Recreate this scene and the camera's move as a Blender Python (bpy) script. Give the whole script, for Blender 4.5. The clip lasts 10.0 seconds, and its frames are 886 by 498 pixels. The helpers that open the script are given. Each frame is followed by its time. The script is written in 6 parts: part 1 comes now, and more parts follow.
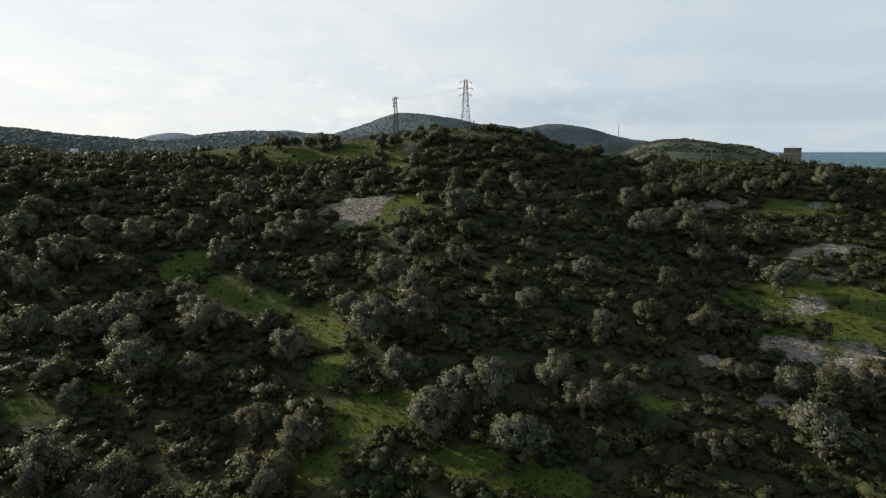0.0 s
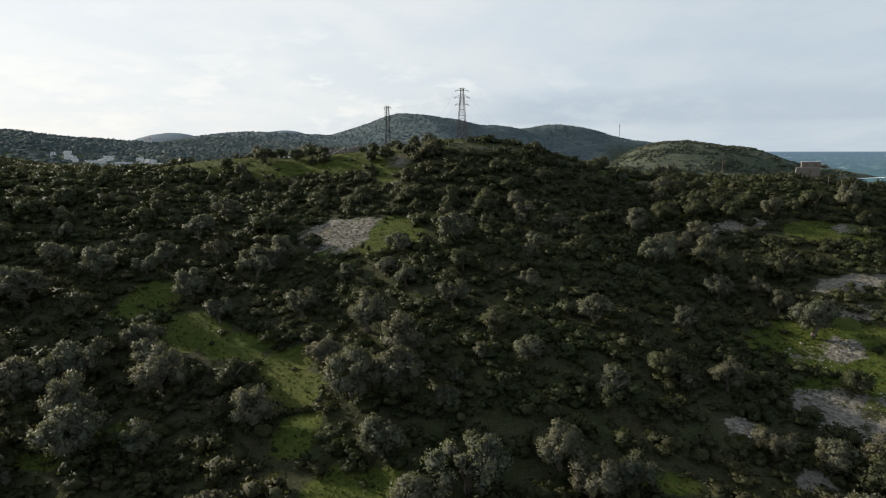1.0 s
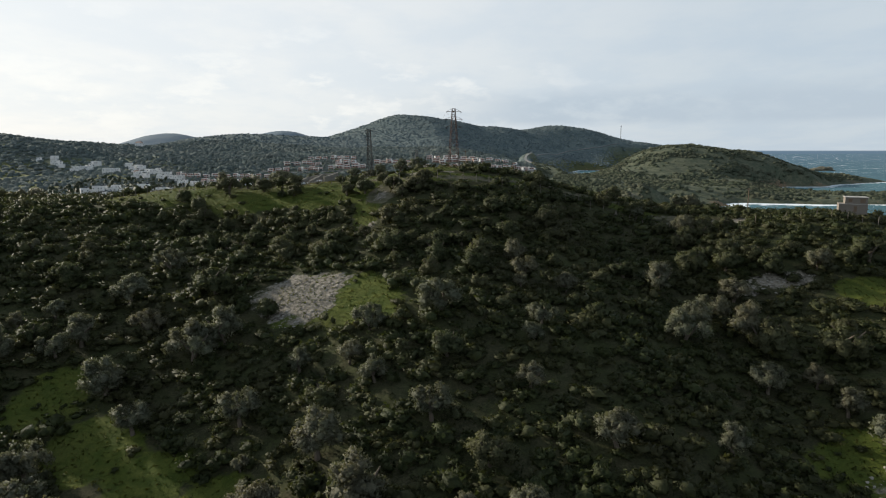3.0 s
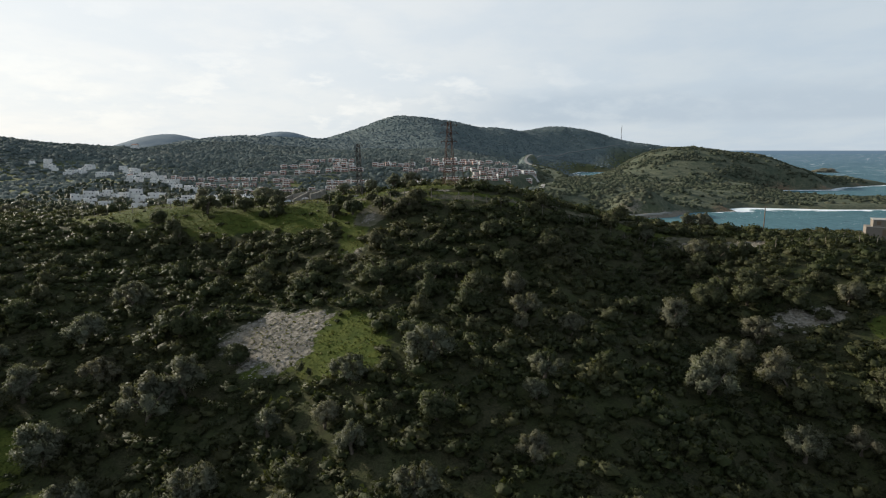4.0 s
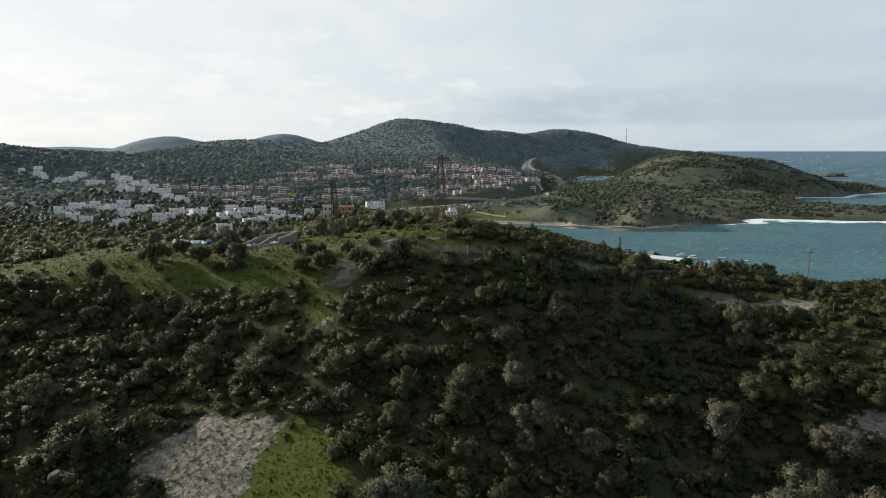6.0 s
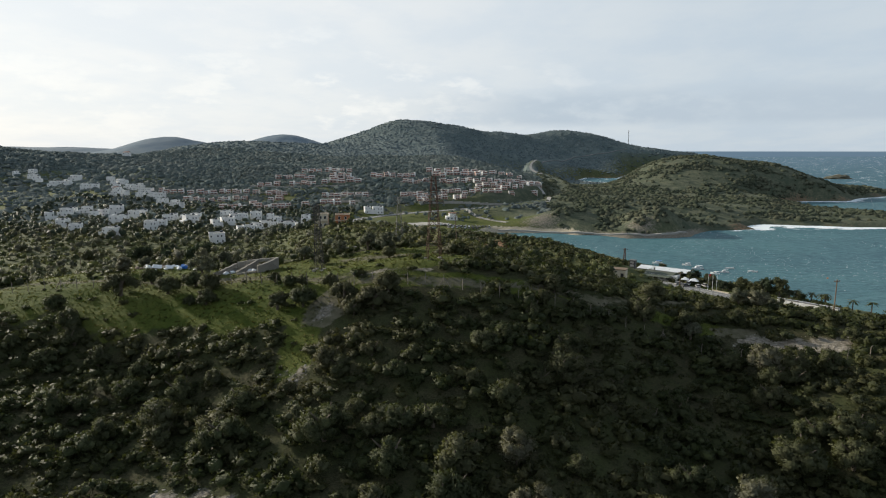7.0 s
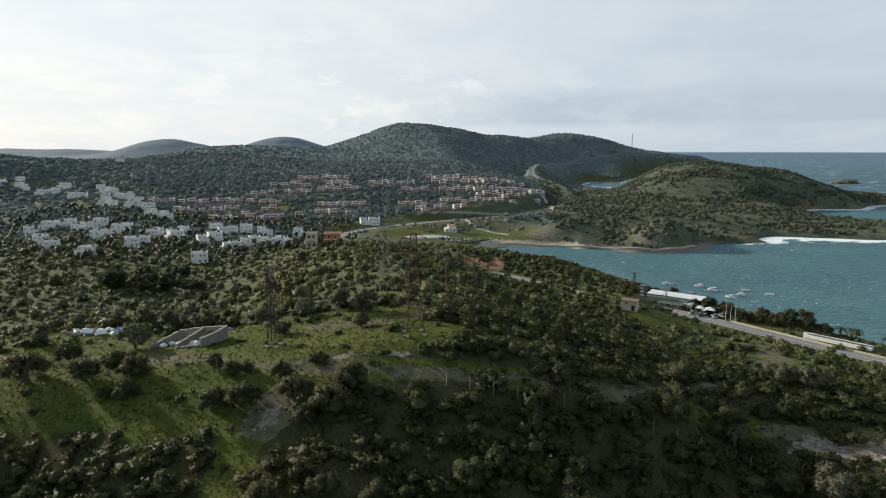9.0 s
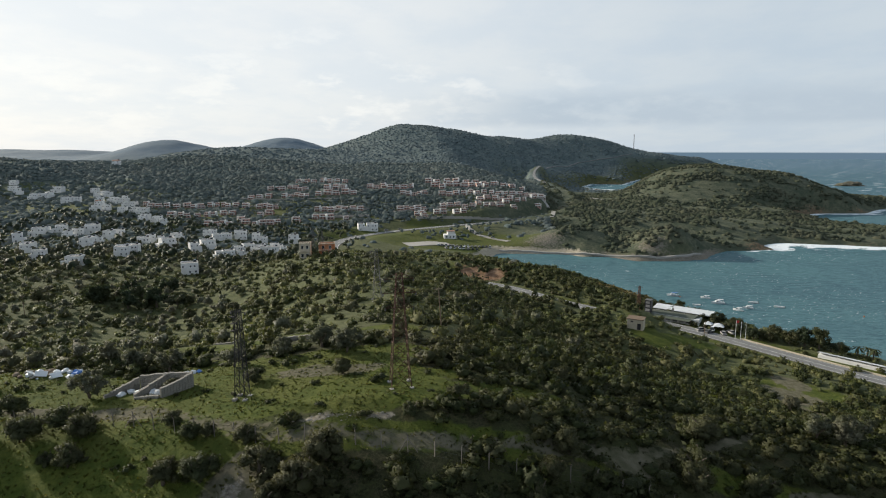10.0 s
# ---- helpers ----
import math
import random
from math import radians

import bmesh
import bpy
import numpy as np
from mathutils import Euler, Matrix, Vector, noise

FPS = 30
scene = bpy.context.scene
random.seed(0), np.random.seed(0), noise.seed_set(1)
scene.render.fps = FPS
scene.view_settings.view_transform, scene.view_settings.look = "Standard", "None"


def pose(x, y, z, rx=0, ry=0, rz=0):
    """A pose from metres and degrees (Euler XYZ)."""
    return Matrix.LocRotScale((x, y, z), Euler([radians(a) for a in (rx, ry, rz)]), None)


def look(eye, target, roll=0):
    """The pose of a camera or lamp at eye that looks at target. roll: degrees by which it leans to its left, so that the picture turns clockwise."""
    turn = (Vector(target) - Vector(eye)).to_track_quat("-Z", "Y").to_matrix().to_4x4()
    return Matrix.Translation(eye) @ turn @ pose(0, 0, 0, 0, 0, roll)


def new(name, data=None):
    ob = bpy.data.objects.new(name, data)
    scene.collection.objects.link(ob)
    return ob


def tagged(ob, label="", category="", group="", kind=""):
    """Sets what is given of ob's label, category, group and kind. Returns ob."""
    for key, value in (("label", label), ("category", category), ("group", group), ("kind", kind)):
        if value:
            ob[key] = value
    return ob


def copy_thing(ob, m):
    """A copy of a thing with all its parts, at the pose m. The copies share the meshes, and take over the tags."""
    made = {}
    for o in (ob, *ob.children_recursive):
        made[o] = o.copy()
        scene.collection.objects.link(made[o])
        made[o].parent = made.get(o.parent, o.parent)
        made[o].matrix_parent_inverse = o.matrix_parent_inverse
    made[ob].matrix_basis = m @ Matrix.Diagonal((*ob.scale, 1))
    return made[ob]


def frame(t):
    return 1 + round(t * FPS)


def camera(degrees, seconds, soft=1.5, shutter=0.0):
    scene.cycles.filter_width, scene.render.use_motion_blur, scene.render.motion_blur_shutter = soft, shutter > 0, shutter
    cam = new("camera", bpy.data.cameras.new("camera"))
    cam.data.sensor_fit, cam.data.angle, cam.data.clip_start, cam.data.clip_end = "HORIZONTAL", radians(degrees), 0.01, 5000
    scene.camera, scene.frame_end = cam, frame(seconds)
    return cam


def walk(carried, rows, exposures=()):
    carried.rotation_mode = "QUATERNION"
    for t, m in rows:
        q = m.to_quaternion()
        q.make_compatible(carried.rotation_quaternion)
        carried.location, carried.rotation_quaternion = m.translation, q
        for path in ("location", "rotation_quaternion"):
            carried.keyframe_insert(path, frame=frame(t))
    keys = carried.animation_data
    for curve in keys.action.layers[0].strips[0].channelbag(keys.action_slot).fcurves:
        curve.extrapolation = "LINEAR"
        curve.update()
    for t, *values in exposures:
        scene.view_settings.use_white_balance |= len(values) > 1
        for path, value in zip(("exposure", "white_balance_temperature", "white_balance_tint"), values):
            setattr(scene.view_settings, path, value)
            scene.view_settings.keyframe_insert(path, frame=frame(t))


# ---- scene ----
# ---- the camera and its path ----
cam = camera(73.74, 10.0, soft=1.1)
METRES, EYE, TILT, LEAN, TURN = 94.4, 43.5, -9.5, 0.25, 0.0
ROWS = [
    (0.0, 0.0000, 0.0000, 0.0000, 0.000, 0.000, -0.000),
    (0.5, 0.0083, 0.0564, 0.0303, 0.007, -0.043, -0.010),
    (1.0, 0.0165, 0.1125, 0.0595, 0.021, -0.057, -0.030),
    (1.5, 0.0245, 0.1685, 0.0892, 0.014, -0.079, -0.030),
    (2.0, 0.0325, 0.2244, 0.1188, 0.021, -0.107, -0.040),
    (2.5, 0.0396, 0.2795, 0.1489, 0.029, -0.143, -0.060),
    (4.0, 0.0603, 0.4465, 0.2389, 0.036, -0.186, -0.080),
    (4.5, 0.0668, 0.5023, 0.2680, 0.100, -0.150, -0.070),
    (5.0, 0.0734, 0.5582, 0.2972, 0.179, -0.129, -0.080),
    (5.5, 0.0806, 0.6145, 0.3264, 0.264, -0.129, -0.100),
    (7.0, 0.1026, 0.7819, 0.4160, 0.472, -0.157, -0.230),
    (7.5, 0.1102, 0.8376, 0.4446, 0.522, -0.136, -0.250),
    (8.0, 0.1176, 0.8922, 0.4737, 0.564, -0.143, -0.270),
    (8.5, 0.1248, 0.9467, 0.5031, 0.607, -0.136, -0.290),
    (9.0, 0.1322, 1.0017, 0.5313, 0.679, -0.100, -0.300),
    (9.5, 0.1391, 1.0563, 0.5599, 0.722, -0.121, -0.320),
    (10.0, 0.1463, 1.1113, 0.5899, 0.772, -0.093, -0.350),
]
walk(cam, [(t, pose(0, 0, EYE, TILT, LEAN, TURN) @ pose(METRES * x, METRES * y, METRES * z, 90 + pitch, roll, yaw)) for t, x, y, z, yaw, pitch, roll in ROWS], [(0.0, 0.26), (10.0, 0.26)])

# ---- sky and sun ----
SUN_TURN, SUN_UP = -57.0, 19.5          # degrees to the left of straight ahead, and over the horizon
to_sun = Vector((math.sin(radians(SUN_TURN)) * math.cos(radians(SUN_UP)), math.cos(radians(SUN_TURN)) * math.cos(radians(SUN_UP)), math.sin(radians(SUN_UP))))
sun = new("sun", bpy.data.lights.new("sun", "SUN"))
sun.data.energy, sun.data.angle, sun.data.color = 5.0, radians(2.5), (1.0, 0.92, 0.78)
sun.matrix_world = look((0, 0, 300), Vector((0, 0, 300)) - to_sun)


class Nodes:
    """Short hand for a node tree."""

    def __init__(self, tree):
        self.tree = tree
        tree.nodes.clear()

    def add(self, kind, values=None, op="", clamp=False):
        n = self.tree.nodes.new(kind)
        if op:
            n.operation = op
        if clamp:
            n.use_clamp = True
        for k, v in (values or {}).items():
            if isinstance(v, bpy.types.NodeSocket):
                self.tree.links.new(v, n.inputs[k])
            else:
                n.inputs[k].default_value = v
        return n

    def math(self, op, a, b=0.0, clamp=False):
        return self.add("ShaderNodeMath", {0: a, 1: b}, op, clamp).outputs[0]

    def vmath(self, op, a, b=(0, 0, 0)):
        n = self.add("ShaderNodeVectorMath", {0: a, 1: b}, op)
        return n.outputs["Value"] if op in ("DOT_PRODUCT", "LENGTH") else n.outputs["Vector"]

    def span(self, v, a, b, lo=0.0, hi=1.0, smooth=True):
        n = self.add("ShaderNodeMapRange", {"Value": v, "From Min": a, "From Max": b, "To Min": lo, "To Max": hi})
        n.interpolation_type = "SMOOTHSTEP" if smooth else "LINEAR"
        return n.outputs[0]

    def mix(self, f, a, b, kind="MIX"):
        n = self.add("ShaderNodeMix")
        n.data_type, n.blend_type = "RGBA", kind
        for k, v in ((0, f), (6, a), (7, b)):
            if isinstance(v, bpy.types.NodeSocket):
                self.tree.links.new(v, n.inputs[k])
            else:
                n.inputs[k].default_value = (*v, 1) if isinstance(v, tuple) and len(v) == 3 else v
        return n.outputs[2]

    def noise(self, size, vector=None, detail=3.0, rough=0.55, out="Fac"):
        """Noise whose lumps are about that many metres across."""
        n = self.add("ShaderNodeTexNoise", {"Scale": 1.0 / size, "Detail": detail, "Roughness": rough})
        if vector is not None:
            self.tree.links.new(vector, n.inputs["Vector"])
        return n.outputs[out]


world = bpy.data.worlds.new("sky")
scene.world = world
world.use_nodes = True
w = Nodes(world.node_tree)
way = w.add("ShaderNodeTexCoord").outputs["Generated"]
part_z = w.add("ShaderNodeSeparateXYZ", {0: way}).outputs["Z"]
air = w.add("ShaderNodeTexSky")
air.sky_type, air.sun_disc, air.sun_elevation, air.sun_rotation, air.dust_density = "NISHITA", False, radians(SUN_UP), radians(SUN_TURN), 2.0
clear = air.outputs[0]
clear = w.mix(1.0, clear, (0.075, 0.085, 0.10), "MULTIPLY")
near_sun = w.span(w.vmath("DOT_PRODUCT", way, tuple(Vector((to_sun.x, to_sun.y, 0.25)).normalized())), 0.05, 1.0)
veil = w.mix(near_sun, (0.60, 0.675, 0.735), (0.905, 0.922, 0.915))
# thin streaks of cloud, drawn out along the horizon, and a few low heaps
flat = w.vmath("DIVIDE", way, w.add("ShaderNodeCombineXYZ", {0: w.math("ADD", part_z, 0.16), 1: w.math("ADD", part_z, 0.16), 2: 1.0}).outputs[0])
streak = w.noise(0.55, w.vmath("MULTIPLY", flat, (1.0, 0.8, 3.0)), 6.0, 0.58)
heap = w.noise(0.11, w.vmath("MULTIPLY", way, (1.0, 1.0, 2.6)), 6.0, 0.6)
veil = w.mix(w.span(streak, 0.38, 0.66), w.mix(1.0, veil, (0.915, 0.945, 0.98), "MULTIPLY"), veil)
veil = w.mix(w.math("MULTIPLY", w.span(heap, 0.54, 0.68), w.math("MULTIPLY", w.span(part_z, 0.30, 0.12, 0.0, 0.6), w.span(near_sun, 0.50, 0.85))), veil, (0.92, 0.94, 0.93))
low_band = w.math("MULTIPLY", w.span(part_z, 0.0, 0.05), w.span(part_z, 0.17, 0.08))
veil = w.mix(w.math("MULTIPLY", w.math("MULTIPLY", w.span(heap, 0.50, 0.64), low_band), w.span(near_sun, 0.1, 0.6, 0.05, 0.75)), veil, (0.94, 0.95, 0.93))
bank = w.math("MULTIPLY", w.math("MULTIPLY", w.span(part_z, 0.030, 0.045), w.span(part_z, 0.105, 0.07)), w.span(near_sun, 0.72, 0.25))
veil = w.mix(w.math("MULTIPLY", bank, w.span(heap, 0.36, 0.56, 0.35, 1.0)), veil, (0.51, 0.595, 0.68))
veil = w.mix(w.span(part_z, 0.30, 0.75), veil, w.mix(near_sun, (0.25, 0.32, 0.42), (0.46, 0.51, 0.56)))      # thinner, bluer overhead
sky = w.mix(0.93, clear, veil)
sky = w.mix(w.span(part_z, -0.0062, -0.0038), (0.130, 0.200, 0.270), sky)      # open sea beyond the built water
w.add("ShaderNodeOutputWorld", {0: w.add("ShaderNodeBackground", {0: sky, 1: 0.86}).outputs[0]})

# ---- shape of the land ----
COAST = [(470, -80), (380, 60), (300, 190), (235, 270), (182, 326), (164, 348), (147, 384), (126, 410), (110, 450), (85, 495), (38, 545), (50, 574),
         (103, 567), (114, 557), (131, 558), (151, 540), (182, 541), (205, 552), (219, 571), (232, 582), (276, 593), (279, 611), (302, 628),
         (323, 622), (377, 607), (480, 600), (620, 640), (600, 690), (455, 719), (444, 756), (409, 836), (484, 868), (541, 870), (573, 904),
         (612, 928), (720, 985), (640, 1080), (520, 1160), (470, 1220), (400, 1300), (312, 1322), (292, 1400), (342, 1516), (408, 1494), (520, 1728)]


def curve(v, xs, ys, soft=0.0):
    """A profile through the given knots, rounded off over 2 * soft."""
    v = np.asarray(v, float)
    if not soft:
        return np.interp(v, xs, ys)
    return sum(np.interp(v + k * soft, xs, ys) * w for k, w in ((-1, .1), (-.6, .2), (-.2, .2), (.2, .2), (.6, .2), (1, .1)))


def ramp(a, b, v):
    u = np.clip((np.asarray(v, float) - a) / (b - a), 0, 1)
    return u * u * (3 - 2 * u)


def bump(x, y, cx, cy, h, rx, ry, turn=0.0):
    c, s = np.cos(np.radians(turn)), np.sin(np.radians(turn))
    u, v = ((x - cx) * c + (y - cy) * s) / rx, (-(x - cx) * s + (y - cy) * c) / ry
    return h * np.exp(-(u * u + v * v))


def lattice(ix, iy, seed):
    n = (ix.astype(np.int64) * 374761393 + iy.astype(np.int64) * 668265263 + seed * 974711) & 0x7FFFFFFF
    n = ((n ^ (n >> 13)) * 1274126177) & 0x7FFFFFFF
    return ((n ^ (n >> 16)) & 0xFFFF) / 65535.0


def value_noise(x, y, size, seed=0):
    u, v = np.asarray(x, float) / size, np.asarray(y, float) / size
    i, j = np.floor(u), np.floor(v)
    fu, fv = u - i, v - j
    fu, fv = fu * fu * (3 - 2 * fu), fv * fv * (3 - 2 * fv)
    a, b = lattice(i, j, seed), lattice(i + 1, j, seed)
    c, d = lattice(i, j + 1, seed), lattice(i + 1, j + 1, seed)
    return (a * (1 - fu) + b * fu) * (1 - fv) + (c * (1 - fu) + d * fu) * fv - 0.5


def coast_distance(x, y):
    """Metres from the shore, positive on land."""
    x, y = np.asarray(x, float), np.asarray(y, float)
    ring = COAST + [(680, 1750), (890, 1840), (960, 2300), (800, 6000), (-6000, 6000), (-6000, -80)]
    best, inside = np.full(x.shape, 1e9), np.zeros(x.shape, bool)
    for k in range(len(ring)):
        (ax, ay), (bx, by) = ring[k], ring[(k + 1) % len(ring)]
        dx, dy = bx - ax, by - ay
        f = np.clip(((x - ax) * dx + (y - ay) * dy) / (dx * dx + dy * dy), 0, 1)
        best = np.minimum(best, (x - ax - f * dx) ** 2 + (y - ay - f * dy) ** 2)
        if dy:
            inside ^= ((ay > y) != (by > y)) & (x < dx * (y - ay) / dy + ax)
    return np.where(inside, 1, -1) * np.sqrt(best)


COAST_ROAD = [(215, 232), (175, 272), (152, 297), (138, 316), (124, 336), (108, 356), (84, 376), (64, 398), (46, 424), (22, 440), (-6, 458), (-34, 482), (-56, 504), (-67, 522), (-75, 543),
              (-76, 574), (-62, 604), (-36, 632), (4, 659), (53, 690), (103, 728), (133, 760), (152, 820), (168, 930), (164, 1060), (158, 1150), (178, 1300), (212, 1450), (252, 1525), (330, 1680), (390, 1722), (448, 1754), (526, 1808)]


def road_place(x, y, line):
    """Distance from a line on the plan, and how far along it (in corners)."""
    best, where = np.full(np.shape(x), 1e12), np.zeros(np.shape(x))
    for k in range(len(line) - 1):
        (ax, ay), (bx, by) = line[k], line[k + 1]
        dx, dy = bx - ax, by - ay
        f = np.clip(((x - ax) * dx + (y - ay) * dy) / (dx * dx + dy * dy), 0, 1)
        d = (x - ax - f * dx) ** 2 + (y - ay - f * dy) ** 2
        where, best = np.where(d < best, k + f, where), np.minimum(d, best)
    return np.sqrt(best), where


ROAD_CORNERS, ROAD_LEVELS = [0, 4, 9, 14, 19, 20, 22, 23, 25, 27], [7, 7, 7.5, 8.5, 10, 11, 18, 25, 31, 45]


def height(x, y):
    """Height of the ground over the sea."""
    x, y = np.asarray(x, float), np.asarray(y, float)
    sd = coast_distance(x, y) + 5 * value_noise(x, y, 22, 3) + 2 * value_noise(x, y, 7, 4)
    # valley floor, town slope and the hills round it
    low = 1 + 7 * ramp(0, 45, sd)
    low = low + 8 * ramp(40, 220, sd) * ramp(700, 420, y) * ramp(-40, -200, x)
    low = low + curve(y, [560, 700, 840, 1000, 1200], [0, 6, 30, 40, 43], 40) * ramp(250, 60, x + 0.12 * (y - 700)) * ramp(0, 60, sd)
    low = low + bump(x, y, -650, 830, 42, 190, 190) + bump(x, y, -330, 660, 10, 110, 90)
    low = low + bump(x, y, -420, 1260, 29, 130, 170) + bump(x, y, -270, 1300, 7, 110, 130) - bump(x, y, -615, 985, 17, 80, 115)
    low = low + bump(x, y, -80, 1690, 84, 200, 300) + bump(x, y, -150, 1640, 4, 60, 90) + bump(x, y, 160, 1740, 78, 125, 220) + bump(x, y, 330, 1960, 98, 140, 230)
    low = low + bump(x, y, 500, 1930, 66, 130, 190) + bump(x, y, 660, 1860, 40, 110, 115) + bump(x, y, 765, 1890, 24, 70, 85) + bump(x, y, -320, 1720, 9, 160, 230) + bump(x, y, 48, 1700, 11, 62, 200)
    low = low + bump(x, y, -1080, 2420, 74, 210, 260) + bump(x, y, -640, 2420, 82, 190, 260) + bump(x, y, -1800, 2720, 44, 650, 300)
    low = low - 20 * ramp(1400, 2000, y) * ramp(-300, -900, x)
    low = low + bump(x, y, 19, 463, 4.5, 16, 11) + bump(x, y, 66, 458, 3, 22, 12) + bump(x, y, 80, 322, 4.5, 24, 20) + bump(x, y, 86, 342, 5.5, 19, 12) + bump(x, y, 63, 370, 4, 15, 10)
    shore_flat = bump(x, y, 5, 603, 1, 120, 62)
    low = low + (1.5 + 6.0 * ramp(0, 110, sd) - low) * np.clip(1.25 * shore_flat, 0, 1)
    # peninsula
    pen = bump(x, y, 356, 985, 42, 92, 110) + bump(x, y, 470, 965, 25, 90, 90) + bump(x, y, 290, 880, 8, 90, 90) + bump(x, y, 490, 950, 7, 45, 60)
    pen = pen + bump(x, y, 190, 573, 13, 27, 20) + bump(x, y, 112, 600, 9, 33, 22) - bump(x, y, 200, 628, 6, 70, 20) - bump(x, y, 130, 645, 5, 45, 18) - bump(x, y, 151, 590, 5, 9, 28) + bump(x, y, 240, 690, 4, 70, 45) + bump(x, y, 180, 710, 4, 45, 45)
    pen = pen - bump(x, y, 262, 1040, 13, 52, 85) - bump(x, y, 305, 1320, 9, 70, 60) - bump(x, y, 305, 1200, 9, 65, 75)
    low = low + pen * ramp(0, 22, sd)
    low = low - 5.5 * ramp(310, 370, x) * ramp(790, 740, y) * ramp(580, 610, y) * ramp(0, 40, sd)
    # the near hill: crest, front slope, back slope and spur
    crest = curve(x, [-320, -200, -135, -105, -80, -60, -40, -15, 12, 26, 38, 56, 76, 96, 112, 142, 220, 320],
                  [37, 43, 44.5, 41.5, 42.5, 44.8, 46.5, 47.5, 48.5, 45.8, 43.2, 40.8, 40.2, 39, 37.2, 35, 24, 10], 6)
    line = 185 - 15 * ramp(40, 90, np.abs(x))
    dy = line - y
    fall = curve(dy, [-20, 0, 8, 13, 19, 29, 45, 65, 95, 110, 135, 185, 260], [0, 0.0, .035, .06, .11, .21, .38, .54, .77, .84, .94, 1.08, 1.15], 5)
    front = 8 + (crest - 8) * (1 - fall)
    reach = curve(x, [-300, -60, 20, 90, 160], [190, 150, 150, 125, 110], 20)
    back = low + (crest - low) * curve((y - line) / reach, [0, .15, .24, .5, .85, 1.1], [1, .99, .93, .52, .12, 0], .06)
    axis = curve(y, [185, 225, 305, 405, 450, 500], [10, 6, -12, -40, -54, -68], 15)
    top = curve(y, [170, 190, 225, 305, 405, 450, 485, 510], [48, 48, 45.5, 37, 28, 22, 15, 8], 10)
    wide = np.where(x > axis, 62, 58)
    spur = low + (np.maximum(top, low) - low) * np.exp(-np.abs((x - axis) / wide) ** 2.2) * ramp(515, 480, y)
    back = 4 * np.logaddexp(back / 4, spur / 4)
    back = np.where(y > line, back - 0.9 * np.exp(-((y - 185) / 40)) * np.exp(-((x - 10) / 45) ** 2), back)
    z = front + (back - front) * ramp(line - 17, line + 3, y)
    # a broad nose in the middle of the front slope, hollows on both sides of it below the crest
    z = z + 3.6 * np.exp(-((x - 14) / 28) ** 4 - ((y - 105) / 34) ** 4)
    z = z + bump(x, y, -52, 166, -6, 28, 14) + bump(x, y, -27, 153, -3.2, 13, 10)
    z = z + bump(x, y, 60, 172, -5, 22, 12) + bump(x, y, 46, 158, -2.4, 12, 9) + bump(x, y, 92, 214, -4, 38, 18)
    z = z + bump(x, y, 25, 218, -2.6, 13, 14) + bump(x, y, 1, 424, 3.5, 16, 13) + bump(x, y, -36, 208, -1.6, 13, 13) + bump(x, y, -72, 196, 1.6, 22, 13)
    near = ramp(520, 300, y)
    z = z + near * (1.6 * value_noise(x, y, 28, 1) + 0.9 * value_noise(x, y, 9, 2) + 0.25 * value_noise(x, y, 3, 5))
    z = z + (1 - near) * (10 * value_noise(x, y, 150, 6) * ramp(900, 1500, y) + 5 * value_noise(x, y, 60, 7) * ramp(20, 90, sd) * ramp(600, 900, y) + 2 * value_noise(x, y, 22, 8) * ramp(5, 40, sd))
    # the cutting of the coast road
    off, along = road_place(x, y, COAST_ROAD)
    level = curve(along, ROAD_CORNERS, ROAD_LEVELS, 0.5)
    z = np.where(along < 26.9, level + (z - level) * ramp(6.5, 24, off), z)
    # the shore
    wet = np.clip(sd * 0.45, -4, 60)
    return np.where(sd < 8, np.minimum(z, wet + 0.2), np.minimum(z, wet + 0.2 + (sd - 8) * 0.85))

# ---- materials ----
def material(name, rough=0.8):
    m = bpy.data.materials.new(name)
    m.use_nodes = True
    return m, Nodes(m.node_tree)


def finish(n, colour, rough=0.8, bump=None, strength=0.4, reach=0.1, metal=0.0, through_light=None, specular=0.3):
    values = {"Base Color": colour if isinstance(colour, bpy.types.NodeSocket) else (*colour, 1), "Roughness": rough, "Metallic": metal, "Specular IOR Level": specular}
    if bump is not None:
        values["Normal"] = n.add("ShaderNodeBump", {"Height": bump, "Strength": strength, "Distance": reach}).outputs[0]
    shader = n.add("ShaderNodeBsdfPrincipled", values).outputs[0]
    if through_light is not None:
        thin = n.add("ShaderNodeBsdfTranslucent", {"Color": through_light}).outputs[0]
        shader = n.add("ShaderNodeMixShader", {0: 0.3, 1: shader, 2: thin}).outputs[0]
    n.add("ShaderNodeOutputMaterial", {0: shader})


def place(n):
    return n.add("ShaderNodeNewGeometry").outputs["Position"]


def plain(name, colour, rough=0.7, vary=0.25, size=0.6, metal=0.0, dirt=(0.2, 0.18, 0.15)):
    """Paint, plaster, metal or timber with stains at two scales."""
    m, n = material(name)
    p = place(n)
    c = n.mix(n.span(n.noise(size, p, 4), 0.35, 0.75, 0.0, vary), colour, tuple(0.6 * a + 0.4 * b * 0.6 for a, b in zip(colour, dirt)))
    c = n.mix(n.span(n.noise(size * 6, p, 3), 0.45, 0.75, 0.0, vary * 0.8), c, dirt)
    finish(n, c, rough, n.noise(size * 0.12, p, 3), 0.15, 0.02, metal)
    return m


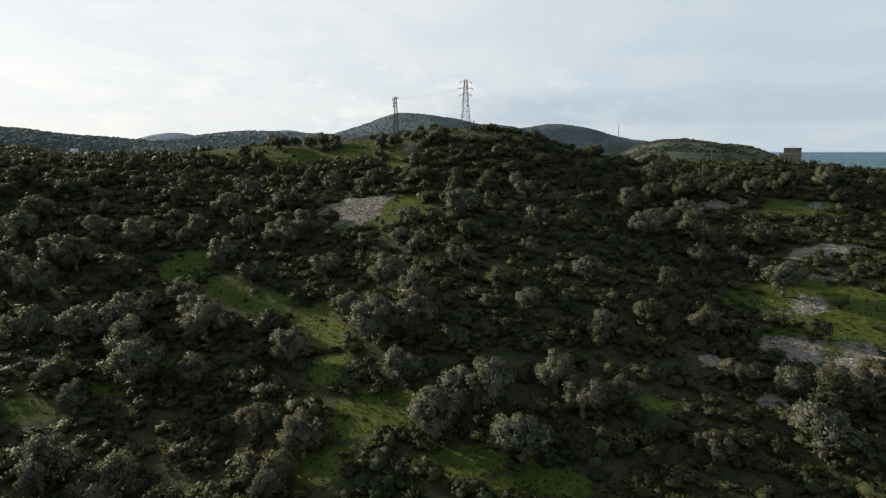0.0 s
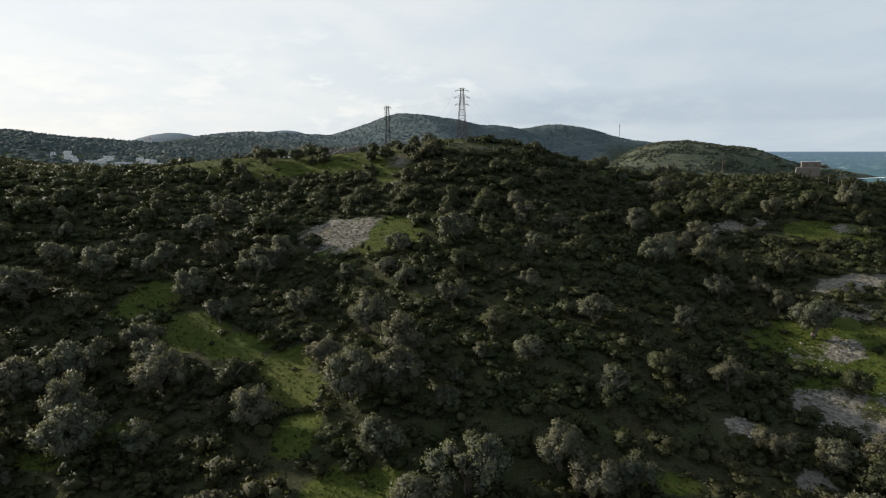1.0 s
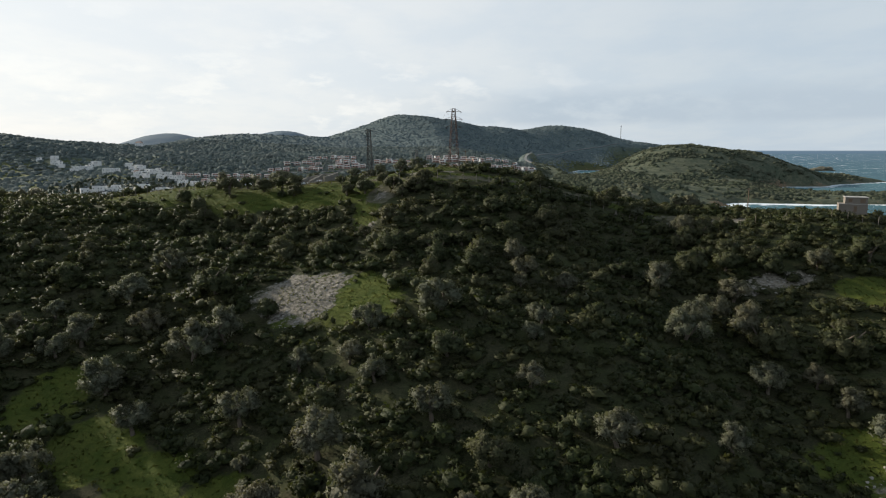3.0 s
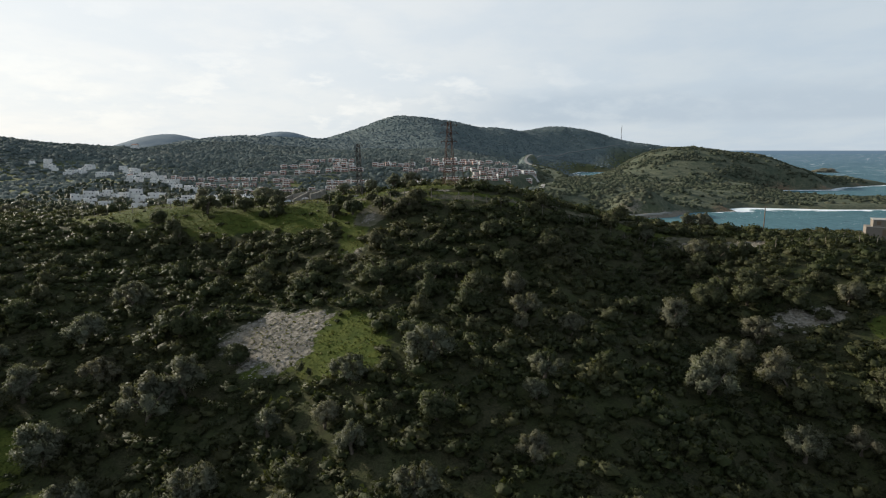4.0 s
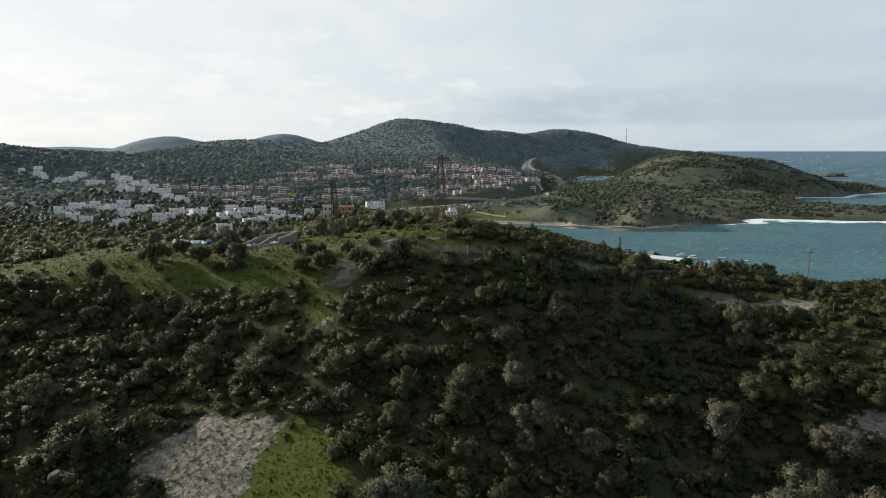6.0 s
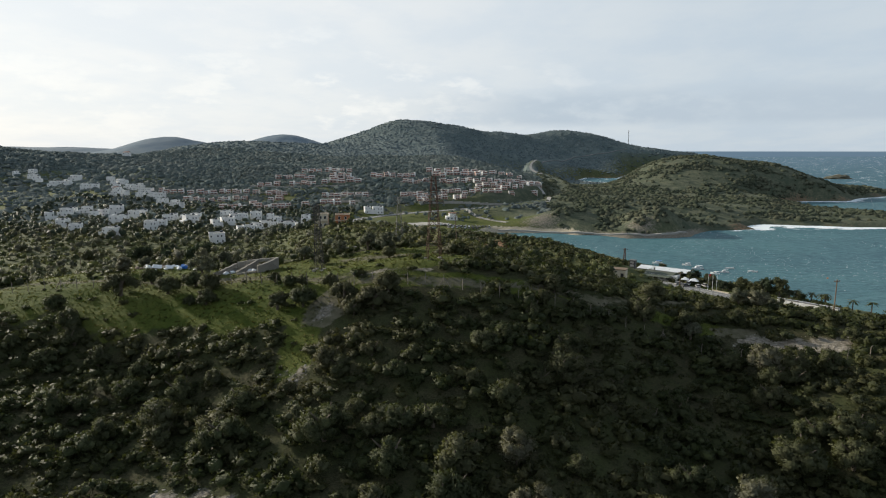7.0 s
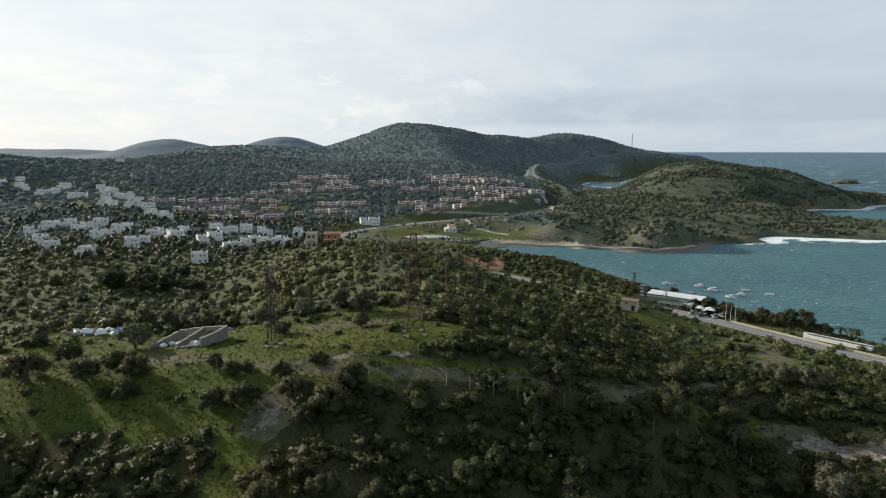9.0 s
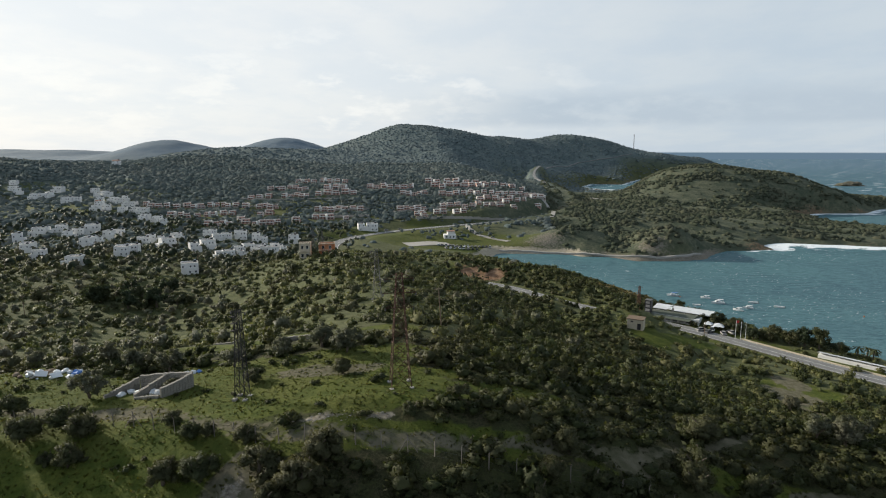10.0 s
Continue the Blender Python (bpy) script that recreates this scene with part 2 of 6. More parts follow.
def leaves(name, dark, light, dry, size=2.5, glow=(1.05, 1.1, 0.7), speckle=0.2):
    """Foliage: tint by plant, lighter and drier shoots by lump."""
    m, n = material(name)
    p = place(n)
    tint = n.add("ShaderNodeAttribute")
    tint.attribute_name = "tint"
    own = n.math("FRACT", n.math("ADD", tint.outputs["Fac"], n.add("ShaderNodeObjectInfo").outputs["Random"]))
    c = n.mix(n.span(n.noise(0.5, p, 3), 0.3, 0.7), dark, light)
    c = n.mix(n.span(own, 0.45, 1.0, 0.0, 0.85), c, n.mix(0.6, light, dry))
    c = n.mix(n.span(own, 0.42, 0.0, 0.0, 0.7), c, n.mix(0.25, dark, light))
    c = n.mix(n.span(n.noise(size * 9, p, 2), 0.45, 0.7, 0.0, 0.55), c, dry)
    isle = n.add("ShaderNodeNewGeometry").outputs["Random Per Island"]
    c = n.mix(1.0, c, n.mix(isle, (1 - speckle,) * 3, (1 + speckle,) * 3), "MULTIPLY")
    far = speckle < 0.1
    finish(n, c, 0.95 if far else 0.62, n.noise(0.20 * size / 2.5, p, 4, 0.75), 0.45 if far else 0.8, 0.14 * size / 2.5, through_light=n.mix(1.0, c, glow, "MULTIPLY"), specular=0.03 if far else 0.2)
    return m


OLIVE = leaves("olive_leaves", (0.076, 0.084, 0.050), (0.185, 0.190, 0.136), (0.138, 0.120, 0.078))
SHRUB = leaves("mastic_leaves", (0.026, 0.036, 0.012), (0.066, 0.076, 0.025), (0.070, 0.064, 0.030))
# lighter copy of the mastic leaves: the spur's sunlight put into the colour
LIT_SCRUB = leaves("lit_scrub_leaves", (0.053, 0.069, 0.024), (0.152, 0.162, 0.060), (0.152, 0.140, 0.064))
BROOM = leaves("broom_leaves", (0.028, 0.040, 0.013), (0.072, 0.084, 0.030), (0.078, 0.070, 0.034))
HERB = leaves("meadow_grass_blades", (0.075, 0.098, 0.016), (0.140, 0.150, 0.034), (0.16, 0.14, 0.05))
PINE = leaves("pine_leaves", (0.027, 0.041, 0.024), (0.063, 0.082, 0.046), (0.066, 0.064, 0.040))
# dark evergreen scrub of the headland, greyed with a little painted haze
HAZY_HEADLAND = leaves("hazy_headland_leaves", (0.052, 0.066, 0.044), (0.108, 0.122, 0.082), (0.112, 0.112, 0.078), 4.0, (1.0, 1.0, 0.8), 0.08)
# scrub and garden leaves round the town, haze mixed into their colour
HAZY_SCRUB = leaves("hazy_scrub_leaves", (0.100, 0.132, 0.128), (0.156, 0.186, 0.178), (0.158, 0.174, 0.160), 6.0, (1.0, 1.0, 0.85), 0.08)
# tree leaves of the far hills, paled and blued to carry aerial haze
HAZY_WOOD = leaves("hazy_wood_leaves", (0.112, 0.150, 0.162), (0.164, 0.200, 0.206), (0.152, 0.178, 0.180), 9.0, (0.9, 1.0, 1.0), 0.08)
REED = leaves("reed_leaves", (0.17, 0.135, 0.06), (0.28, 0.22, 0.11), (0.25, 0.19, 0.10))
DARK_OLIVE = leaves("holm_oak_leaves", (0.038, 0.048, 0.020), (0.098, 0.108, 0.050), (0.092, 0.086, 0.046))
BARK = plain("bark", (0.13, 0.105, 0.08), 0.9, 0.6, 0.15, dirt=(0.05, 0.04, 0.03))


def ground_material():
    m, n = material("ground")
    p = place(n)

    def cover(name):
        a = n.add("ShaderNodeAttribute")
        a.attribute_name = name
        return a.outputs["Fac"]

    fine, mid, wide = n.noise(0.25, p, 5, 0.65), n.noise(1.6, p, 4), n.noise(14, p, 3)
    earth = n.mix(n.span(mid, 0.3, 0.7), (0.024, 0.026, 0.012), (0.044, 0.043, 0.020))
    earth = n.mix(n.span(wide, 0.35, 0.65, 0, 0.8), earth, (0.042, 0.046, 0.020))
    earth = n.mix(n.span(fine, 0.42, 0.62, 0, 0.8), earth, n.mix(n.span(n.noise(4.5, p, 3), 0.4, 0.6), (0.076, 0.066, 0.038), (0.050, 0.060, 0.021)))
    earth = n.mix(n.span(n.noise(0.6, p, 4, 0.7), 0.5, 0.68, 0, 0.7), earth, (0.014, 0.018, 0.008))
    grass = n.mix(n.span(mid, 0.25, 0.75), (0.042, 0.062, 0.010), (0.092, 0.104, 0.020))
    grass = n.mix(n.span(wide, 0.4, 0.7, 0, 0.6), grass, (0.112, 0.112, 0.030))
    grass = n.mix(n.span(fine, 0.42, 0.7, 0, 0.75), grass, (0.030, 0.046, 0.010))
    cells = n.add("ShaderNodeTexVoronoi", {"Vector": p, "Scale": 1.3}).outputs["Distance"]
    stone = n.mix(n.span(n.noise(0.7, p, 6, 0.7), 0.3, 0.7), (0.072, 0.065, 0.051), (0.285, 0.256, 0.210))
    stone = n.mix(n.span(wide, 0.45, 0.7, 0, 0.5), stone, (0.22, 0.185, 0.13))
    soil = n.mix(n.span(mid, 0.3, 0.7), (0.078, 0.076, 0.044), (0.135, 0.122, 0.084))
    sand = n.mix(n.span(mid, 0.3, 0.7), (0.30, 0.26, 0.19), (0.42, 0.37, 0.28))
    cliff = n.mix(n.span(n.noise(3.5, p, 5), 0.35, 0.65), (0.16, 0.095, 0.058), (0.29, 0.185, 0.118))
    ragged = n.math("ADD", n.math("MULTIPLY", n.math("SUBTRACT", mid, 0.5), 1.3), n.math("MULTIPLY", n.math("SUBTRACT", fine, 0.5), 0.6))

    def over(base, top, name, lo=0.35, hi=0.65):
        return n.mix(n.span(n.math("ADD", cover(name), ragged), lo, hi), base, top)

    # floor of the far woods, its green blued by haze put into the colour
    hazy_woodland = n.mix(n.span(n.noise(26, p, 5, 0.65), 0.35, 0.65), (0.082, 0.112, 0.112), (0.128, 0.156, 0.146))
    heath = n.mix(n.span(n.noise(11, p, 5, 0.65), 0.35, 0.65), (0.060, 0.074, 0.048), (0.124, 0.126, 0.082))
    heath = n.mix(n.span(n.noise(2.2, p, 5, 0.7), 0.44, 0.62, 0, 0.75), heath, (0.050, 0.064, 0.042))
    garrigue = n.mix(n.span(n.noise(3.2, p, 5, 0.65), 0.35, 0.65), (0.052, 0.064, 0.027), (0.112, 0.116, 0.054))
    garrigue = n.mix(n.span(n.noise(1.1, p, 5, 0.7), 0.46, 0.62, 0, 0.75), garrigue, (0.042, 0.053, 0.022))
    garrigue = n.mix(n.span(n.noise(30, p, 3), 0.4, 0.65, 0, 0.7), garrigue, (0.096, 0.102, 0.050))
    earth = n.mix(cover("scrub"), earth, garrigue)
    earth = n.mix(cover("heath"), earth, heath)
    earth = n.mix(cover("hazy_woodland"), earth, hazy_woodland)
    # the farthest hills go pale blue: haze painted on by distance
    earth = n.mix(cover("far_haze"), earth, n.mix(n.span(n.noise(60, p, 4), 0.3, 0.7), (0.100, 0.145, 0.185), (0.135, 0.175, 0.205)))
    c = over(earth, grass, "grass")
    c = over(c, sand, "sand")
    c = over(c, cliff, "cliff")
    c = over(c, soil, "soil")
    c = over(c, stone, "rock")
    height_map = n.math("ADD", n.math("MULTIPLY", fine, 0.35), n.math("MULTIPLY", n.math("MULTIPLY", cells, cover("rock")), 0.6))
    height_map = n.math("ADD", height_map, mid)
    finish(n, c, 0.95, height_map, 0.7, 0.35, specular=0.1)
    return m


def water_material():
    m, n = material("sea_water")
    p = place(n)
    deep = n.add("ShaderNodeAttribute")
    deep.attribute_name = "deep"
    swell = n.add("ShaderNodeTexNoise", {"Vector": n.vmath("MULTIPLY", n.vmath("ADD", p, n.vmath("MULTIPLY", n.add("ShaderNodeTexNoise", {"Vector": p, "Scale": 0.02}).outputs["Color"], (40, 20, 0))), (0.14, 0.36, 0.2)), "Scale": 1.0, "Detail": 5.0, "Roughness": 0.62}).outputs["Fac"]
    chop = n.add("ShaderNodeTexNoise", {"Vector": n.vmath("MULTIPLY", p, (0.5, 1.1, 0.5)), "Scale": 1.0, "Detail": 4.0, "Roughness": 0.6}).outputs["Fac"]
    patches = n.noise(60, p, 3)
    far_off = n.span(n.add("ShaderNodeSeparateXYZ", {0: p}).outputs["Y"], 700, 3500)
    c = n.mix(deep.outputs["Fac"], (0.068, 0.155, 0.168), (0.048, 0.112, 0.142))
    # far water blends to a paler blue, horizon haze put into the colour
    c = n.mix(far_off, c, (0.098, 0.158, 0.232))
    c = n.mix(n.span(patches, 0.35, 0.7, 0, 0.5), c, (0.026, 0.075, 0.100))
    c = n.mix(n.span(swell, 0.42, 0.68, 0.0, 0.62), c, (0.092, 0.188, 0.212))
    c = n.mix(n.span(chop, 0.46, 0.66, 0.0, 0.4), c, (0.110, 0.205, 0.225))
    c = n.mix(n.span(chop, 0.48, 0.34, 0.0, 0.45), c, (0.026, 0.070, 0.092))
    c = n.mix(n.span(swell, 0.50, 0.30, 0.0, 0.45), c, (0.028, 0.072, 0.098))
    caps = n.add("ShaderNodeTexNoise", {"Vector": n.vmath("MULTIPLY", p, (0.10, 0.30, 0.2)), "Scale": 1.0, "Detail": 7.0, "Roughness": 0.66}).outputs["Fac"]
    specks = n.add("ShaderNodeTexNoise", {"Vector": n.vmath("MULTIPLY", p, (0.42, 0.8, 0.4)), "Scale": 1.0, "Detail": 4.0, "Roughness": 0.6}).outputs["Fac"]
    gusts = n.noise(90, p, 3)
    white = n.math("MAXIMUM", n.span(caps, 0.675, 0.70), n.math("MULTIPLY", n.span(specks, 0.648, 0.675), n.span(gusts, 0.42, 0.6)))
    rollers = n.add("ShaderNodeTexNoise", {"Vector": n.vmath("MULTIPLY", p, (0.022, 0.045, 0.05)), "Scale": 1.0, "Detail": 8.0, "Roughness": 0.7}).outputs["Fac"]
    white = n.math("MAXIMUM", white, n.math("MULTIPLY", n.span(rollers, 0.595, 0.64), n.span(far_off, 0.02, 0.15)))
    surf = n.add("ShaderNodeAttribute")
    surf.attribute_name = "surf"
    foam = n.span(n.math("ADD", surf.outputs["Fac"], n.math("MULTIPLY", n.math("SUBTRACT", n.noise(14, p, 8, 0.72), 0.5), 3.0)), 0.5, 0.8)
    white = n.math("MAXIMUM", white, foam)
    c = n.mix(white, c, (0.75, 0.80, 0.82))
    h = n.math("ADD", n.math("MULTIPLY", swell, 1.0), n.math("MULTIPLY", chop, 0.35))
    normal = n.add("ShaderNodeBump", {"Height": h, "Strength": 0.7, "Distance": 1.2}).outputs[0]
    body = n.add("ShaderNodeBsdfDiffuse", {"Color": c, "Normal": normal}).outputs[0]
    sheen = n.add("ShaderNodeBsdfGlossy", {"Color": (1, 1, 1, 1), "Roughness": 0.25, "Normal": normal}).outputs[0]
    n.add("ShaderNodeOutputMaterial", {0: n.add("ShaderNodeMixShader", {0: n.span(white, 0, 1, 0.075, 0.0), 1: body, 2: sheen}).outputs[0]})
    return m


def asphalt():
    m, n = material("asphalt")
    p = place(n)
    c = n.mix(n.span(n.noise(0.3, p, 5, 0.7), 0.3, 0.7), (0.13, 0.13, 0.13), (0.21, 0.21, 0.205))
    c = n.mix(n.span(n.noise(7, p, 3), 0.4, 0.7, 0, 0.7), c, (0.21, 0.205, 0.19))
    finish(n, c, 0.85, n.noise(0.05, p, 2), 0.3, 0.01)
    return m


GROUND, WATER, ASPHALT = ground_material(), water_material(), asphalt()
WHITE_WALL = plain("white_render", (0.74, 0.73, 0.71), 0.85, 0.28, 0.8)
PALE_WALL = plain("pale_stone_coloured_render", (0.60, 0.56, 0.52), 0.85, 0.3, 0.8)
CREAM_WALL = plain("cream_render", (0.55, 0.48, 0.37), 0.85, 0.3, 0.8)
BRICK_WALL = plain("red_brown_render", (0.40, 0.25, 0.205), 0.85, 0.3, 0.8)
ORANGE_WALL = plain("orange_render", (0.45, 0.17, 0.07), 0.85, 0.3, 0.8)
GREY_ROOF = plain("grey_roofing", (0.30, 0.29, 0.28), 0.9, 0.5, 0.9)
TILE_ROOF = plain("roof_tile", (0.26, 0.13, 0.085), 0.85, 0.5, 0.5)
GREEN_ROOF = plain("green_roofing", (0.085, 0.10, 0.075), 0.8, 0.4, 0.9)
WHITE_SHEET = plain("white_sheet_metal", (0.66, 0.68, 0.69), 0.5, 0.3, 1.2)
CONCRETE = plain("concrete", (0.36, 0.34, 0.31), 0.9, 0.5, 0.7)
GREY_BLOCK = plain("grey_concrete_block", (0.20, 0.17, 0.142), 0.9, 0.5, 0.7)
RUBBLE = plain("rubble_stone", (0.27, 0.25, 0.215), 0.95, 0.6, 0.4)
ISLET_ROCK = plain("islet_rock", (0.115, 0.105, 0.075), 0.95, 0.6, 3.0, dirt=(0.06, 0.065, 0.035))
DARK_STEEL = plain("dark_weathered_steel", (0.030, 0.028, 0.026), 0.8, 0.4, 0.5)
STEEL = plain("galvanised_steel", (0.12, 0.118, 0.115), 0.6, 0.4, 0.5, 0.4)
RUST = plain("rusty_steel", (0.085, 0.042, 0.028), 0.85, 0.4, 0.4, 0.0, (0.05, 0.03, 0.02))
GLASS = plain("window_glass", (0.03, 0.035, 0.04), 0.12, 0.1, 1.0)
PAINT = plain("road_paint", (0.70, 0.69, 0.65), 0.7, 0.4, 0.6)
DARK = plain("dark_plastic", (0.03, 0.03, 0.035), 0.5, 0.2, 0.4)
BLUE = plain("blue_tarpaulin", (0.03, 0.15, 0.45), 0.5, 0.3, 0.4)
RED = plain("red_cloth", (0.50, 0.03, 0.03), 0.8, 0.2, 0.4)
TIMBER = plain("weathered_timber", (0.17, 0.12, 0.08), 0.9, 0.5, 0.3)

# ---- building helpers ----
def mesh_of(name, verts, faces, mat=None, smooth=False, attributes=None, normals=None):
    """A mesh from numpy corners and one or more face arrays (all triangles, or all quads)."""
    faces = [np.asarray(f, np.int32) for f in faces if len(f)]
    me = bpy.data.meshes.new(name)
    me.vertices.add(len(verts))
    me.vertices.foreach_set("co", np.asarray(verts, np.float32).ravel())
    loops = np.concatenate([f.ravel() for f in faces])
    sizes = np.concatenate([np.full(len(f), f.shape[1], np.int32) for f in faces])
    me.loops.add(len(loops))
    me.loops.foreach_set("vertex_index", loops)
    me.polygons.add(len(sizes))
    me.polygons.foreach_set("loop_start", np.concatenate([[0], np.cumsum(sizes)[:-1]]).astype(np.int32))
    me.polygons.foreach_set("loop_total", sizes)
    me.polygons.foreach_set("use_smooth", np.full(len(sizes), smooth))
    for key, values in (attributes or {}).items():
        me.attributes.new(key, "FLOAT", "POINT").data.foreach_set("value", np.asarray(values, np.float32).ravel())
    me.update(calc_edges=True)
    if normals is not None:
        me.attributes.new("custom_normal", "FLOAT_VECTOR", "POINT").data.foreach_set("vector", np.asarray(normals, np.float32).ravel())
        me.update()
    if mat:
        me.materials.append(mat)
    return me


def part(name, bm, mat, parent, label=""):
    """Links a bmesh as one mesh object under a thing or a part."""
    me = bpy.data.meshes.new(name)
    bm.to_mesh(me)
    bm.free()
    me.materials.append(mat)
    ob = new(name, me)
    ob.parent = parent
    return tagged(ob, label)


def thing(name, m, label, category, group="", kind=""):
    """An Empty at the thing's base."""
    ob = new(name)
    ob.matrix_basis = m
    ob.empty_display_size = 0.5
    return tagged(ob, label, category, group, kind)


def box(bm, x0, y0, z0, x1, y1, z1, bevel=0.0, m=None):
    made = bmesh.ops.create_cube(bm, size=1.0, matrix=Matrix.Translation(((x0 + x1) / 2, (y0 + y1) / 2, (z0 + z1) / 2)) @ Matrix.Diagonal((x1 - x0, y1 - y0, z1 - z0, 1)))
    if bevel:
        edges = list({e for v in made["verts"] for e in v.link_edges})
        made = bmesh.ops.bevel(bm, geom=edges, offset=bevel, segments=1, affect="EDGES")
    if m:
        bmesh.ops.transform(bm, matrix=m, verts=made["verts"])
    return bm


def bar(bm, a, b, r=0.05, sides=4, r2=None):
    """A thin round or square bar from a to b."""
    a, b = Vector(a), Vector(b)
    d = b - a
    m = Matrix.Translation((a + b) / 2) @ d.to_track_quat("Z", "Y").to_matrix().to_4x4()
    bmesh.ops.create_cone(bm, cap_ends=True, segments=sides, radius1=r, radius2=r if r2 is None else r2, depth=d.length, matrix=m)
    return bm


def loft(bm, pts, radii, sides=6):
    """One connected tube through the given points."""
    rings = []
    for k, p in enumerate(pts):
        d = (Vector(pts[min(k + 1, len(pts) - 1)]) - Vector(pts[max(k - 1, 0)])).normalized()
        q = d.to_track_quat("Z", "Y").to_matrix()
        rings.append([bm.verts.new(Vector(p) + q @ Vector((math.cos(a) * radii[k], math.sin(a) * radii[k], 0))) for a in (i * 6.28319 / sides for i in range(sides))])
    for r, s in zip(rings, rings[1:]):
        for i in range(sides):
            bm.faces.new((r[i], r[(i + 1) % sides], s[(i + 1) % sides], s[i]))
    bm.faces.new(rings[0][::-1])
    bm.faces.new(rings[-1])
    return bm


def ground_at(x, y):
    return float(height(np.array([float(x)]), np.array([float(y)]))[0])


# ---- ground, sea and roads ----
ROCKS = [(-20, 131, 8.5, 8), (67, 141, 6, 3), (60, 140, 3.5, 2), (73, 112, 7, 4), (56, 94, 4, 3), (61, 95, 3, 2.5), (54, 82, 9, 5), (54, 77.5, 8, 4),
         (36, 76, 2.5, 2.5), (66, 177, 8.5, 3.4), (74.5, 174.5, 6, 3.2), (69, 103, 4, 2.2), (41.5, 67.5, 4.5, 2), (78, 112.5, 4, 2.5), (-12, 157, 2.5, 3), (86, 135, 3, 3), (2, 179.6, 8, 0.9), (-10, 171, 1.2, 2.5)]
MEADOWS = [(-9, 127, 8, 9), (-18, 130, 9.5, 8), (-48, 107, 6, 7), (-38, 100, 6, 6), (-28, 95, 6, 4), (-21, 91, 5, 5), (-18, 84, 4, 5), (-15.5, 76, 3.6, 4.2), (-9, 64, 5.5, 5.5),
           (-13, 57, 5, 3.5), (2, 56.5, 5, 3), (10, 53.5, 6, 3), (-37, 76.5, 4, 2), (-42, 71.5, 4, 2), (-50, 66, 5, 2.5), (-5.5, 66.5, 4, 3.5), (25, 67, 3.5, 2), (60, 97, 13, 7), (68, 92, 11, 6), (82, 134, 8, 6), (60, 86, 14, 5), (-62, 186, 30, 9), (-32, 193, 26, 16),
           (-42, 178.5, 24, 6.5), (-22, 175.5, 13, 7), (-26, 181, 18, 5), (-6, 196, 18, 9), (51, 180.6, 7, 3), (4, 177, 30, 2.2), (0, 203, 14, 5), (24, 191, 9, 3), (-18, 187, 26, 8), (0, 186.5, 19, 7.5), (86, 315, 8, 9), (100, 317, 12, 5), (112, 270, 12, 14), (60, 462, 16, 8), (-24, 222, 16, 6), (-70, 240, 20, 8), (6, 194, 9, 4), (-13, 163, 3, 9), (52, 181, 10, 3), (-64, 203, 22, 9), (2, 221, 8, 3)]
BARE = [(-10, 171.5, 3.2, 4.5), (-5, 197, 9, 3.0), (104, 262, 3.5, 14), (-32, 187, 11, 1.6), (60, 180.5, 5, 2), (36, 179, 4, 1), (114, 279, 4.5, 8), (109, 266, 4.5, 10), (98, 246, 4, 12)]
TRACK = [(-90, 192), (-55, 190), (-41, 188.5), (-22, 184.7), (-8, 178.4), (7.6, 176), (17, 176.5), (27.5, 177.8), (36, 180.5), (46, 186), (60, 195)]


def patches(x, y, spots):
    f = np.zeros(np.shape(x))
    wob = 0.9 * value_noise(x, y, 5, 21) + 0.5 * value_noise(x, y, 1.8, 22)
    for cx, cy, rx, ry in spots:
        d = np.sqrt(((x - cx) / rx) ** 2 + ((y - cy) / ry) ** 2)
        f = np.maximum(f, 1 - ramp(0.7, 1.15, d + 0.5 * wob))
    return f


